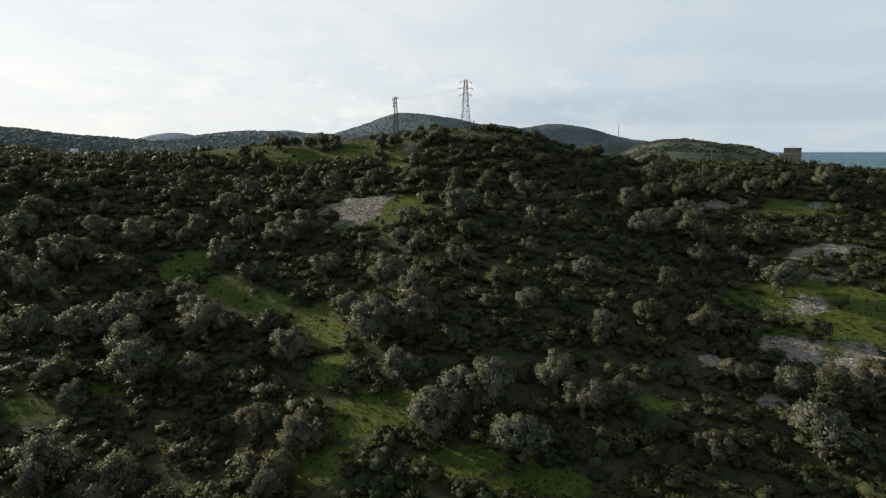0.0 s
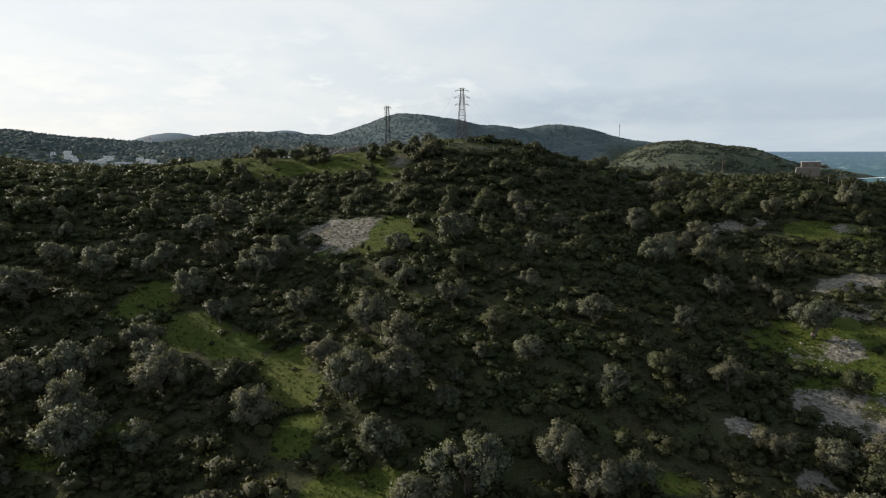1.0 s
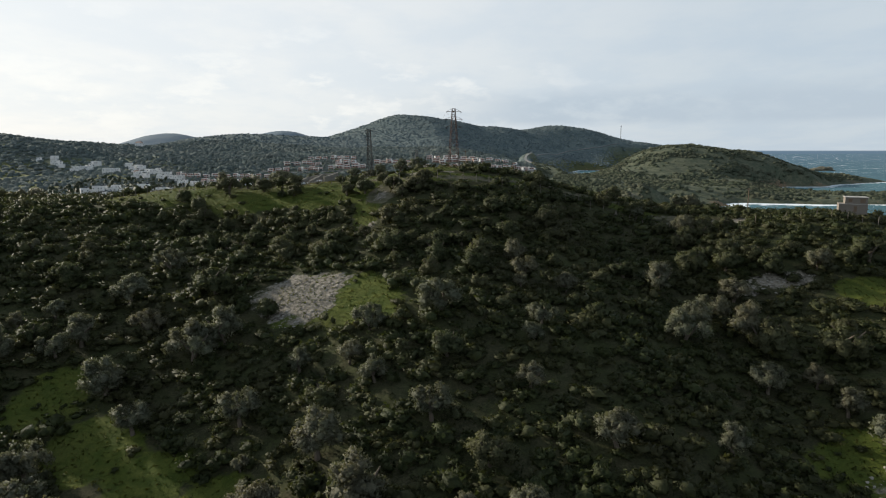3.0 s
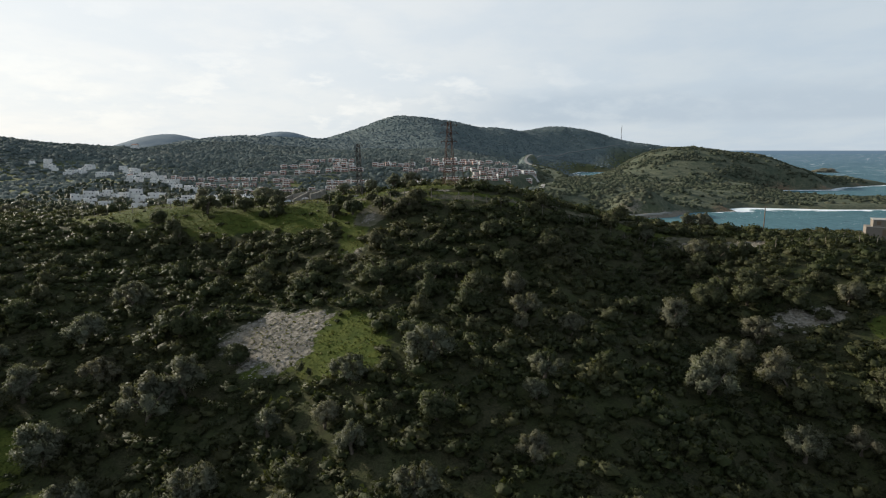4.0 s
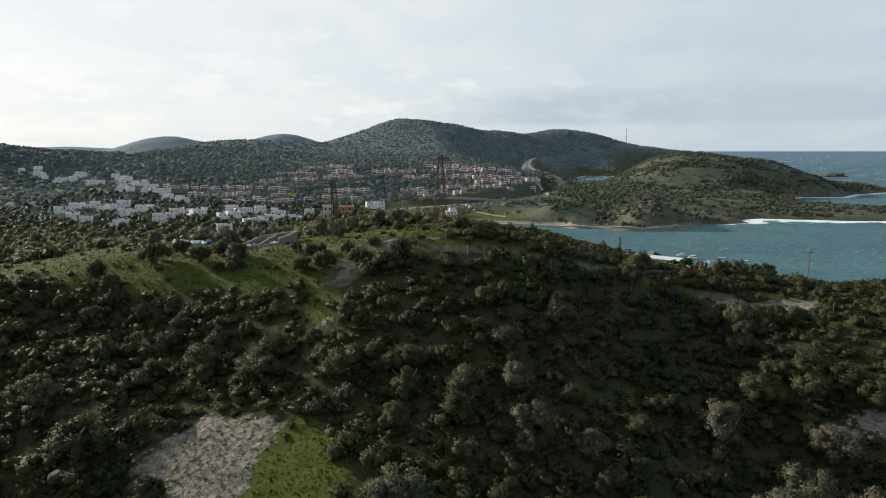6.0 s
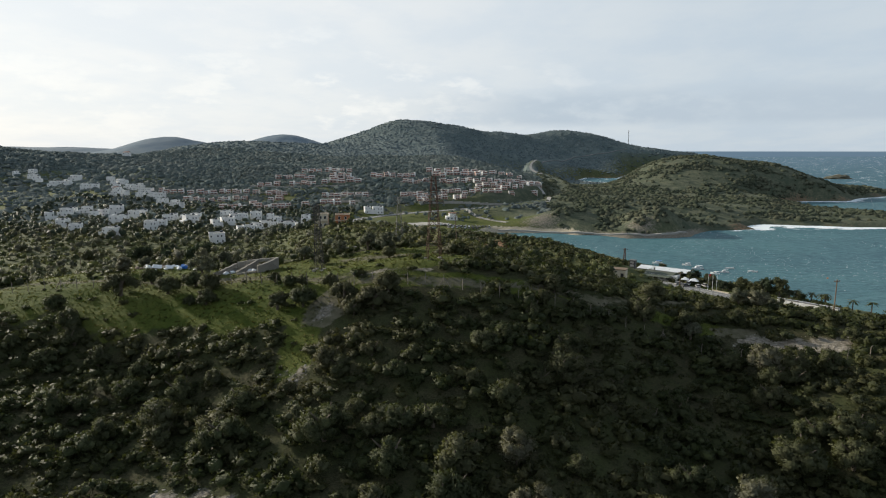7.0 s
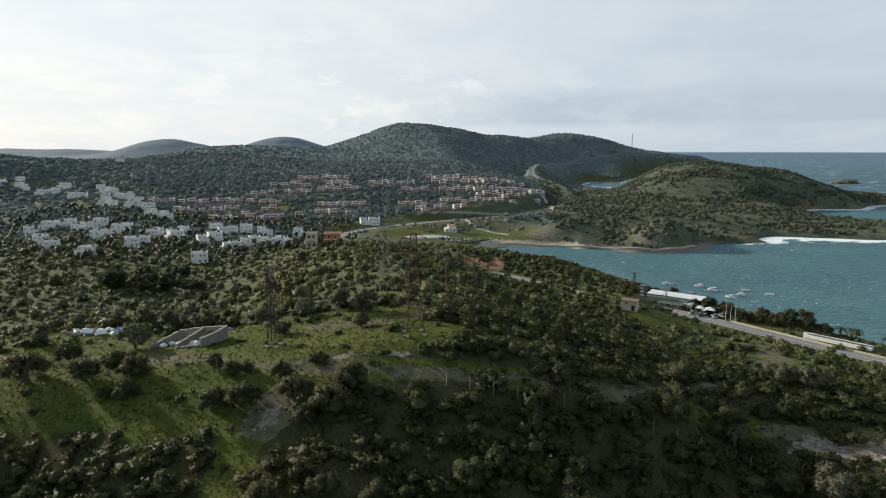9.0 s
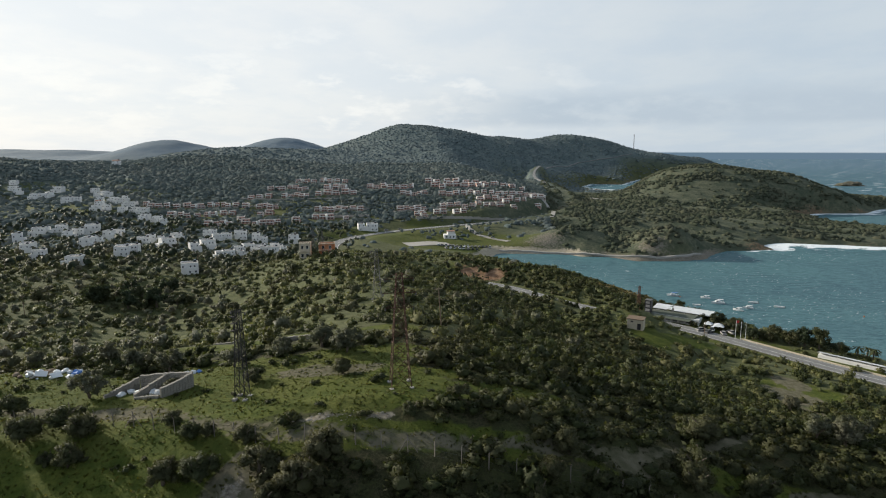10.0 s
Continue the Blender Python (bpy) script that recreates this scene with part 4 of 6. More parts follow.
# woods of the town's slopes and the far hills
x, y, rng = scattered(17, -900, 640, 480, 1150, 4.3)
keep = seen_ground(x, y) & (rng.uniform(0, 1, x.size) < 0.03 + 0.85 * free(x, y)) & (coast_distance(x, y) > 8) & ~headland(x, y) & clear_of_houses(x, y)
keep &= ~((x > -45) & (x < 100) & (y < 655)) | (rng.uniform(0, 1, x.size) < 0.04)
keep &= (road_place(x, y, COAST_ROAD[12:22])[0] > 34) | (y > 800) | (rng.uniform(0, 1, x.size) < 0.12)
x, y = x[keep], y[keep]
joined("maquis", PATCH_KINDS, x, y, 1.5 + 2.6 * rng.uniform(0, 1, x.size) ** 1.6, HAZY_SCRUB, "maquis scrub on the slopes, grey-green with painted haze", "scrub", 18)
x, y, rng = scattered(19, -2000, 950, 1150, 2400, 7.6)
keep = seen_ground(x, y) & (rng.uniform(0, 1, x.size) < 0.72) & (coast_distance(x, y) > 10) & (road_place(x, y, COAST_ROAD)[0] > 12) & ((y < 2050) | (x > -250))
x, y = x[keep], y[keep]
joined("far_woods", WOOD_KINDS, x, y, rng.uniform(2.4, 4.4, x.size), HAZY_WOOD, "distant wooded hills of low evergreen trees, tinted pale blue as haze", "woods", 20)


def tree_kind(seed, wide, leaf_mat, oak):
    """The meshes of one tree: crown, trunk and three limbs."""
    rng = np.random.RandomState(seed)
    if oak:
        crown = plant(seed, 24, (1.45 * wide, 1.35 * wide, 1.15), 0.66, 150, 0.145, 1.20, 0.9, 0.64, 0.6, 0.8)
    else:
        crown = plant(seed, 28, (1.6 * wide, 1.4 * wide, 1.35), 0.58, 150, 0.14, 1.75, 0.95, 0.56, 0.65, 0.8)
    me = mesh_of("crown", crown[0], [crown[1]], leaf_mat, True, {"tint": np.zeros(len(crown[0]))}, crown[2])
    out = [("crown", me)]
    fork = Vector((rng.uniform(-.2, .2), rng.uniform(-.2, .2), 0.9))
    shapes = [("trunk", [(0, 0, -0.5), (0.06, -0.04, 0.3), fork, fork + Vector((0.05, 0.1, 0.7))], [0.27, 0.2, 0.16, 0.09])]
    for k in range(3):
        a = k * 2.1 + rng.uniform(-.5, .5)
        shapes.append(("limb", [fork - Vector((0, 0, 0.1)), fork + Vector((math.cos(a) * 0.55, math.sin(a) * 0.55, 0.65)), fork + Vector((math.cos(a + .4) * 1.15, math.sin(a + .4) * 1.15, 1.35))], [0.12, 0.085, 0.03]))
    for nm, pts, radii in shapes:
        bm = loft(bmesh.new(), pts, radii, 6)
        limb = bpy.data.meshes.new(nm)
        bm.to_mesh(limb)
        bm.free()
        limb.materials.append(BARK)
        out.append((nm, limb))
    return out


OLIVES = [tree_kind(200 + k, w_, OLIVE, False) for k, w_ in enumerate((0.85, 1.0, 1.15, 1.0, 0.9, 1.25))]
OAKS = [tree_kind(220 + k, w_, DARK_OLIVE, True) for k, w_ in enumerate((0.9, 1.0, 1.1, 0.95, 1.2, 0.85))]


def hill_tree(kind, x, y, size, turn, tilt=0.0, oak=False):
    label = "dark green holm oak bush with a rounded crown" if oak else "grey-green olive tree with a loose rounded crown among scrub"
    tree = thing("holm_oak" if oak else "olive_tree", pose(x, y, ground_at(x, y), tilt, 0, turn) @ Matrix.Diagonal((size, size, size, 1)), label, "tree", "holm oaks on the hillside" if oak else "olive trees on the hillside")
    for nm, me in (OAKS if oak else OLIVES)[kind % 6]:
        ob = new(nm, me)
        ob.parent = tree
    return tree


# trees by plan: place and size
HOLLOW_TREES = [(-43.3, 77.7, 2.0), (-4.6, 79.2, 2.0), (21.7, 77.7, 1.25), (38, 83.3, 1.3), (43.2, 85.2, 1.1), (9.2, 80.6, 0.7), (47.6, 68.5, 1.5),
                (-74, 98, 1.87), (-69, 105, 1.87), (-67, 94, 1.98), (-65, 103, 1.98), (-61, 82, 1.76), (-56, 101, 1.76), (-53, 82, 1.76), (-50, 84, 1.43), (-49, 71, 1.54), (-47, 87, 1.98),
                (-42, 94, 1.54), (-39, 53, 1.76), (-39, 71, 1.98), (-39, 89, 1.43), (-35, 84, 1.98), (-34, 102, 1.32), (-32, 51, 1.54), (-32, 72, 1.43), (-26, 86, 1.54), (-21, 62, 1.1),
                (-21, 77, 1.65), (-21, 103, 1.54), (-17, 53, 1.54), (-15, 58, 1.54), (-14.7, 88.1, 1.43), (-9.7, 80.1, 1.98), (-9.6, 94.9, 1.76)]
# at the foot of the hill
FOOT_TREES = [(-4.9, 70, 1.54), (-3.8, 79.1, 1.43), (-3.8, 86.6, 1.98), (-1, 60, 1.76), (1.9, 77, 0.88), (2.8, 81.7, 0.66), (3, 99.3, 1.43), (4, 65.3, 1.98), (6.5, 86, 0.77), (8, 56, 1.76),
              (9.3, 92.4, 1.54), (13.7, 68.7, 1.54), (16, 64, 1.54), (20.7, 66, 1.32), (21.8, 78.8, 1.43), (23.5, 94.8, 1.43), (28, 57, 0.99), (30.1, 83.7, 1.43), (32.2, 81.5, 0.88), (37.4, 70.9, 1.1),
              (37.4, 96.5, 1.21), (40, 58, 1.98), (43, 69, 1.21), (46, 66, 1.65), (52, 67, 1.98), (56, 85, 1.32), (57, 106, 1.21), (58, 98, 1.98)]
# halfway up
WEST_TREES = [(-101, 143, 1.98), (-86, 125, 1.98), (-86, 137, 1.98), (-84, 115, 1.98), (-82, 142, 1.65), (-68, 116, 1.65), (-61, 134, 1.76), (-59, 113, 1.87), (-57, 119, 1.32), (-52, 116, 1.21),
              (-50, 119, 1.54), (-48, 130, 1.76), (-46, 141, 1.43), (-41, 109, 1.76), (-35, 133, 1.98), (-32, 116, 1.98), (-29, 120, 1.87), (-28.2, 157.7, 1.43), (-26.3, 148.6, 1.21), (-24, 126, 1.21),
              (-19.7, 149.1, 1.32), (-17.7, 152.2, 1.43), (-15.6, 112, 1.1), (-8.5, 111.4, 1.1), (-6.6, 118.1, 1.21), (-4.6, 106.9, 1.1), (-5, 145, 1.76), (-2, 149, 0.88), (2, 133.8, 1.21), (3, 140.1, 1.54),
              (3.9, 120, 1.76), (4.9, 110.9, 1.43)]
# halfway up, towards the sea
EAST_TREES = [(8, 147, 1.21), (9.8, 135.2, 1.54), (10.9, 139.8, 1.76), (17.1, 113.8, 0.99), (17.4, 130.6, 0.77), (17.8, 142.6, 1.32), (18.3, 133.2, 1.32), (18.7, 118, 1.1), (24.7, 141.5, 0.88), (24.9, 130.7, 1.1),
              (28.3, 122.2, 1.1), (32.3, 136.3, 1.1), (38, 142, 1.32), (40.7, 119.6, 1.76), (43, 138, 1.76), (43.3, 124.1, 1.76), (45, 141, 1.54), (49, 111, 1.32), (49, 129, 1.65), (52, 146, 1.98),
              (53, 124, 1.98), (54, 121, 1.98), (56, 136, 1.43), (59, 146, 1.54), (64, 118, 1.98), (64, 147, 1.54), (66, 143, 1.54), (74, 142, 1.43), (85, 144, 1.87), (94, 146, 1.65)]
# below the crest
TOP_TREES_WEST = [(-61.4, 158.5, 1.3), (-59.2, 178.8, 1.2), (-53.8, 174.4, 1.4), (-51.3, 171.4, 1.3), (-46.7, 188.5, 1.2), (-40.5, 182.2, 1.3), (-36.4, 184.3, 1.3), (-32.6, 181.8, 1.3), (-31.7, 177.2, 1.1), (-34.9, 178.1, 0.7),
                  (-18.2, 173, 1.2), (-13.9, 172.8, 1.3), (-21.3, 182.5, 0.8), (-17.6, 179.2, 0.9), (-15.6, 179.4, 0.7), (-10.2, 177.3, 0.9), (-7.2, 172.8, 1.3), (-0.1, 173.6, 1.3), (-15, 195, 0.9), (-7, 158, 1.3),
                  (-5, 156, 1.1), (-5, 169, 1), (-2, 170, 1.5), (-2, 195, 0.9), (-1, 159, 0.9), (3, 155, 1), (5, 158, 0.9), (9, 180, 0.7)]
# below the crest, towards the sea
TOP_TREES_EAST = [(13, 154, 0.9), (15, 160, 1.3), (15, 184, 0.8), (17, 151, 1.5), (18, 162, 1.1), (23, 169, 0.8), (26, 157, 1.6), (26, 160, 1.1), (27, 163, 1.1), (30.3, 171.6, 0.9),
                  (31, 201, 0.9), (33.5, 157.9, 0.9), (33.6, 166.6, 1), (34.8, 170.1, 0.9), (36.5, 152.6, 1.1), (43.5, 177.9, 1.3), (49.2, 158.2, 1.3), (51.1, 176.4, 1), (52.1, 179.4, 1.3), (54.5, 169.4, 1.2),
                  (55.8, 158.9, 1.4), (58.5, 163.1, 1.4), (62, 183.6, 1), (61.3, 162.4, 1.2), (77.6, 174.3, 1.2), (48.7, 189.1, 1.5), (44.3, 180.4, 1.5), (25.1, 173.7, 1), (27.7, 177.2, 1.2), (23.2, 171, 0.9),
                  (31, 174.1, 0.9)]

rng = np.random.RandomState(31)
# between the meadow and the nose
FLANK_TREES = [(-28.1, 151.9, 1.6), (-17.4, 146.3, 1.6), (-40.9, 155.4, 0.9), (-23.8, 159.5, 0.95), (-19.9, 162.9, 0.95), (-49.5, 183.1, 1.7), (3.9, 146.6, 1.2), (58, 166.6, 1.7), (62.3, 165.5, 1.7),
               (67.5, 165.1, 1.2), (41.9, 156.8, 1.2), (30.6, 156.1, 0.9), (61.2, 149.9, 1.5), (57.2, 150.7, 1.4), (0.8, 145.3, 1.1), (-34.5, 149.7, 1.2), (-43.8, 153.4, 1.3), (-11.8, 154.1, 0.8),
               (41.4, 150.3, 1.0), (22.4, 155.5, 0.9), (-53.4, 167, 1.3), (-44.9, 166.7, 1.2), (-36.5, 163.7, 1.1), (-31.7, 165.8, 0.9), (-36.1, 158.6, 1.3)]
KNOWN = HOLLOW_TREES + FOOT_TREES + WEST_TREES + EAST_TREES + TOP_TREES_WEST + TOP_TREES_EAST + FLANK_TREES
for k, (px, py, s) in enumerate(KNOWN):
    hill_tree(k, px, py, s, rng.uniform(0, 360), rng.uniform(-4, 4), rng.uniform(0, 1) < 0.1 + 0.85 * float(ramp(95, 158, py)))

hill_tree(2, -38.9, 193.4, 1.25, 40)
for k, (px, py) in enumerate(((-56, 196), (-21, 203), (-14, 206), (-8, 209), (-33, 206), (-39, 208), (-46, 211), (-60, 212), (-3, 205), (71, 193), (73, 196), (78, 201), (93, 244), (91, 240), (68, 195))):
    hill_tree(k, px, py, rng.uniform(0.9, 1.3), rng.uniform(0, 360), 0, False)
hill_tree(4, -26.8, 194.0, 0.7, 10, 0, True)

# rounded bushes of the upper slope
x, y, rng = scattered(43, -130, 130, 98, 182, 5.4)
lone = np.array([min(math.hypot(a - c, b - d) for c, d, _ in KNOWN) for a, b in zip(x, y)])
keep = seen_ground(x, y) & (lone > 2.8) & (free(x, y) > 0.5) & (rng.uniform(0, 1, x.size) < 0.72)
joined("round_bushes", ROUND_KINDS, x[keep], y[keep], rng.uniform(0.7, 1.35, keep.sum()), DARK_OLIVE, "rounded dark green bushes on the upper slope", "bushes", 44, 0.25)

# grass tufts and herbs of the meadows
x, y, rng = scattered(41, -100, 100, 50, 215, 0.62)
keep = seen_ground(x, y) & (rng.uniform(0, 1, x.size) < 0.9 * covers(x, y, None)["grass"] * (0.4 + 1.2 * (value_noise(x, y, 4, 81) + 0.5)))
joined("meadow_grass", TUFTS, x[keep], y[keep], 0.2 + 0.42 * rng.uniform(0, 1, keep.sum()) ** 2, HERB, "tufted green meadow grass and herbs", "grass", 42)

# the rest of the hill's trees, between those above
x, y, rng = scattered(33, -150, 150, 60, 172, 7.2)
lone = np.array([min(math.hypot(a - c, b - d) for c, d, _ in KNOWN) for a, b in zip(x, y)])
keep = seen_ground(x, y) & (lone > 4.5) & (free(x, y) > 0.3) & (rng.uniform(0, 1, x.size) < 0.16 + 0.4 * ramp(30, 80, np.abs(x)))
for k, (px, py) in enumerate(zip(x[keep][:95], y[keep][:95])):
    hill_tree(k + 3, px, py, rng.uniform(0.6, 1.3), rng.uniform(0, 360), rng.uniform(-4, 4), rng.uniform(0, 1) < 0.25 + 0.55 * float(ramp(95, 150, py)))

# orchards and gardens of the valley
x, y, rng = scattered(35, -330, 60, 215, 500, 7.5)
pick = rng.uniform(0, 1, x.size)
keep = seen_ground(x, y) & (pick < np.where(x < -45 - 0.2 * (y - 215), 0.40, 0.05)) & (free(x, y) > 0.05)
joined("valley_olives", CROWN_KINDS, x[keep], y[keep], rng.uniform(1.2, 2.4, keep.sum()), OLIVE, "grey olive orchards and gardens in the valley", "trees", 36, 0.05)
keep = seen_ground(x, y) & (pick > 0.5) & (pick < np.where(x < -45 - 0.2 * (y - 215), 0.82, 0.72)) & (free(x, y) > 0.05)
joined("valley_oaks", CROWN_KINDS, x[keep], y[keep], rng.uniform(1.0, 2.3, keep.sum()), DARK_OLIVE, "dark green rounded trees in the valley and on the spur", "trees", 34, 0.12)
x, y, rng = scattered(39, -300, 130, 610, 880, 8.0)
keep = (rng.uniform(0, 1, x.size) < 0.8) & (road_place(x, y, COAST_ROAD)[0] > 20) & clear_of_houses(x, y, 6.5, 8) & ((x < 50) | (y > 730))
joined("villa_gardens", GARDEN_KINDS, x[keep], y[keep], rng.uniform(1.2, 2.2, keep.sum()), HAZY_SCRUB, "garden trees between the villas, grey-green with painted haze", "trees", 40, 0.05)
x, y, rng = scattered(37, -340, -60, 405, 640, 6.8)
keep = seen_ground(x, y) & (rng.uniform(0, 1, x.size) < 0.85 * ramp(400, 440, y)) & (road_place(x, y, COAST_ROAD)[0] > 9) & clear_of_houses(x, y, 6.5, 9)
joined("garden_trees", GARDEN_KINDS, x[keep], y[keep], rng.uniform(1.3, 2.7, keep.sum()), PINE, "dark evergreen garden trees between the houses", "trees", 38, 0.05)

for k, (px, py, s) in enumerate(((-137, 358, 3.0), (-131, 364, 2.6), (-124, 362, 2.4), (-143, 366, 2.2), (-114, 350, 1.9), (-96, 352, 1.8), (-160, 352, 2.0), (-86, 330, 1.6), (-66, 322, 1.5))):
    hill_tree(k, px, py, s, k * 77.0, 0, True)

# ---- the town ----
def pane(parent, x, y, z, wide, tall, label="dark window", framed=True):
    """A window set in a wall that faces -y: a frame round a glass pane."""
    bm = bmesh.new()
    box(bm, x - wide / 2, y - 0.03, z, x + wide / 2, y + 0.1, z + tall)
    ob = part("window", bm, GLASS, parent, label)
    if not framed:
        return ob
    bm = bmesh.new()
    for a, b, c, d in ((-.08, 0, 0, tall), (wide, 0, wide + .08, tall), (-.08, -.1, wide + .08, 0), (-.08, tall, wide + .08, tall + .08)):
        box(bm, x - wide / 2 + a, y - 0.08, z + b, x - wide / 2 + c, y + 0.06, z + d)
    part("frame", bm, WHITE_SHEET, ob)
    return ob


def parapet(bm, x0, y0, x1, y1, z, tall=0.5, thick=0.25):
    box(bm, x0, y0, z, x1, y0 + thick, z + tall)
    box(bm, x0, y1 - thick, z, x1, y1, z + tall)
    box(bm, x0, y0 + thick, z, x0 + thick, y1 - thick, z + tall)
    box(bm, x1 - thick, y0 + thick, z, x1, y1 - thick, z + tall)


def brick_villa(kind):
    """Two storeys of red-brown render with white piers, slabs and parapets; the front faces -y."""
    wide, deep = (8.6, 9.8, 7.6, 11.0)[kind], 8.0
    h = thing("terraced_villa", pose(0, 0, -200), "red-brown two-storey villa with pale terraces and flat roof", "house", "villas on the slope")
    bm = bmesh.new()
    box(bm, -wide / 2, 0, -4, wide / 2, deep, 3.0)
    box(bm, -wide / 2, 1.8, 3.0, wide / 2 - (1.6 if kind in (1, 3) else 0), deep, 6.1)
    part("wall", bm, BRICK_WALL, h)
    bm = bmesh.new()
    box(bm, -wide / 2 - 0.2, -0.9, 2.85, wide / 2 + 0.2, 1.8, 3.1)
    box(bm, -wide / 2 - 0.2, -0.9, 3.1, wide / 2 + 0.2, -0.75, 3.9)
    part("terrace", bm, WHITE_WALL, h, "white terrace with a solid parapet")
    bm = bmesh.new()
    side = -1 if kind in (0, 3) else 1
    box(bm, side * wide / 2 - 1.1, 1.55, -4, side * wide / 2 + 1.1, deep - 1, 6.4 if kind != 2 else 7.4)
    part("stair_tower", bm, WHITE_WALL if kind in (0, 2) else PALE_WALL, h, "pale stair tower")
    bm = bmesh.new()
    parapet(bm, -wide / 2 - 0.15, 1.65, wide / 2 + 0.15 - (1.6 if kind in (1, 3) else 0), deep + 0.15, 6.1, 0.65, 0.35)
    part("parapet", bm, PALE_WALL if kind != 1 else WHITE_WALL, h, "pale roof parapet")
    for s in (-1, 1):
        bm = bmesh.new()
        box(bm, s * wide / 2 - 0.3, -0.85, -4, s * wide / 2 + 0.3, 0.2, 2.85)
        part("pier", bm, PALE_WALL, h, "pale pier")
    bm = bmesh.new()
    box(bm, wide / 2 - 2.2, deep - 2.2, 6.1, wide / 2 - 1.5, deep - 1.5, 7.6)
    part("chimney", bm, WHITE_WALL, h)
    for x in (-wide / 4, wide / 4 - 0.5):
        pane(h, x, 1.8, 3.4, 1.5, 1.8, framed=False)
        pane(h, x, 0.0, 0.5, 1.7, 1.8, framed=False)
    return h


def white_house(kind):
    """A cubic whitewashed house of one or two steps, with a solar water heater on its roof."""
    wide, deep = (10, 8.5, 12, 9)[kind], (9, 8, 9, 10)[kind]
    tiled = kind == 3
    h = thing("white_house", pose(0, 0, -200), "white cubic house with flat roof among garden trees" if not tiled else "white house with a shallow red tiled roof", "house", "white houses of the town")
    bm = bmesh.new()
    box(bm, -wide / 2, 0, -4, wide / 2, deep, 3.2)
    up = (0.0, -wide / 6, wide / 8, 0.0)[kind]
    box(bm, -wide / 2 + max(up, 0) * 1.5, 1.2, 3.2, wide / 2 + min(up, 0) * 1.5, deep, 6.2)
    part("wall", bm, WHITE_WALL, h)
    x0, x1 = -wide / 2 + max(up, 0) * 1.5, wide / 2 + min(up, 0) * 1.5
    bm = bmesh.new()
    if tiled:
        v = [bm.verts.new(c) for c in ((x0 - .4, .8, 6.2), (x1 + .4, .8, 6.2), (x1 + .4, deep + .4, 6.2), (x0 - .4, deep + .4, 6.2), (x0 + 2, deep / 2 + .6, 7.6), (x1 - 2, deep / 2 + .6, 7.6))]
        for f in ((0, 1, 5, 4), (2, 3, 4, 5), (1, 2, 5), (3, 0, 4), (3, 2, 1, 0)):
            bm.faces.new([v[i] for i in f])
        part("roof", bm, TILE_ROOF, h, "red tiled roof")
    else:
        parapet(bm, x0, 1.2, x1, deep, 6.2, 0.6)
        part("parapet", bm, WHITE_WALL, h)
        bm = bmesh.new()
        box(bm, x0 + .26, 1.46, 6.2, x1 - .26, deep - .26, 6.26)
        part("roof", bm, GREY_ROOF, h, "grey roof deck")
    bm = bmesh.new()
    parapet(bm, -wide / 2, 0, wide / 2, 1.18, 3.2, 0.8, 0.18)
    part("balcony", bm, WHITE_WALL, h)
    bm = bmesh.new()
    bar(bm, (x1 - 2.6, deep - 1.5, 7.55 + tiled), (x1 - 1.2, deep - 1.5, 7.55 + tiled), 0.28, 8)
    heater = part("water_heater", bm, WHITE_SHEET, h, "white solar water tank")
    bm = bmesh.new()
    box(bm, -0.9, -0.9, -0.04, 0.9, 0.9, 0.04, 0, pose(x1 - 1.9, deep - 2.5, 7.05 + tiled, 40, 0, 0))
    part("solar_panel", bm, GLASS, heater, "dark solar panel")
    n = 3 if wide > 9 else 2
    for k in range(n):
        pane(h, x0 + (k + 0.35 + 0.3 * (k % 2)) * (x1 - x0) / n, 1.2, 4.1, 0.8, 1.1)
        if k != kind % n:
            pane(h, -wide / 2 + (k + 0.5) * wide / n, 0.0, 0.9, 0.9, 1.2)
    return h


VILLAS, WHITES = [brick_villa(k) for k in range(4)], [white_house(k) for k in range(4)]
rng = np.random.RandomState(71)


def stand(models, x, y, turn, size=1.0, pick=None):
    k = int(rng.randint(0, len(models))) if pick is None else pick
    copy_thing(models[k], pose(x, y, ground_at(x, y) + 0.3, 0, 0, turn) @ Matrix.Diagonal((size, size, size, 1)))


for x, y, turn, front in row_places(UPPER_VILLAS + LOWER_VILLAS + EAST_VILLAS, 1.35):
    if rng.uniform(0, 1) < 0.05:
        continue
    stand(VILLAS, x, y + rng.uniform(-6, 6), turn * 0.6 + rng.uniform(-16, 16), min(max(front / 11.5, 0.62), 0.78) * rng.uniform(0.82, 1.12))
for x, y, turn, front in row_places(WHITE_STACKS + HILL_HOUSES):
    stand(WHITES, x + rng.uniform(-4, 4), y + rng.uniform(-7, 7), turn * 0.4 + rng.uniform(-14, 14), min(max(front / 9.5, 0.7), 0.95) * rng.uniform(0.92, 1.05), 3 if rng.uniform(0, 1) < 0.12 else int(rng.randint(0, 3)))
for x, y, turn, front in row_places(LOWER_TOWN + LOWER_TOWN_EAST):
    stand(WHITES, x + rng.uniform(-2, 2), y + rng.uniform(-5, 5), turn * 0.5 + rng.uniform(-8, 22), min(max(front / 10.5, 0.72), 0.95) * rng.uniform(0.85, 1.1), int(rng.randint(0, 3)))
stand(WHITES, -462, 950, 10, 1.0, 3)
for model in VILLAS + WHITES:
    for ob in list(model.children_recursive) + [model]:
        bpy.data.objects.remove(ob)


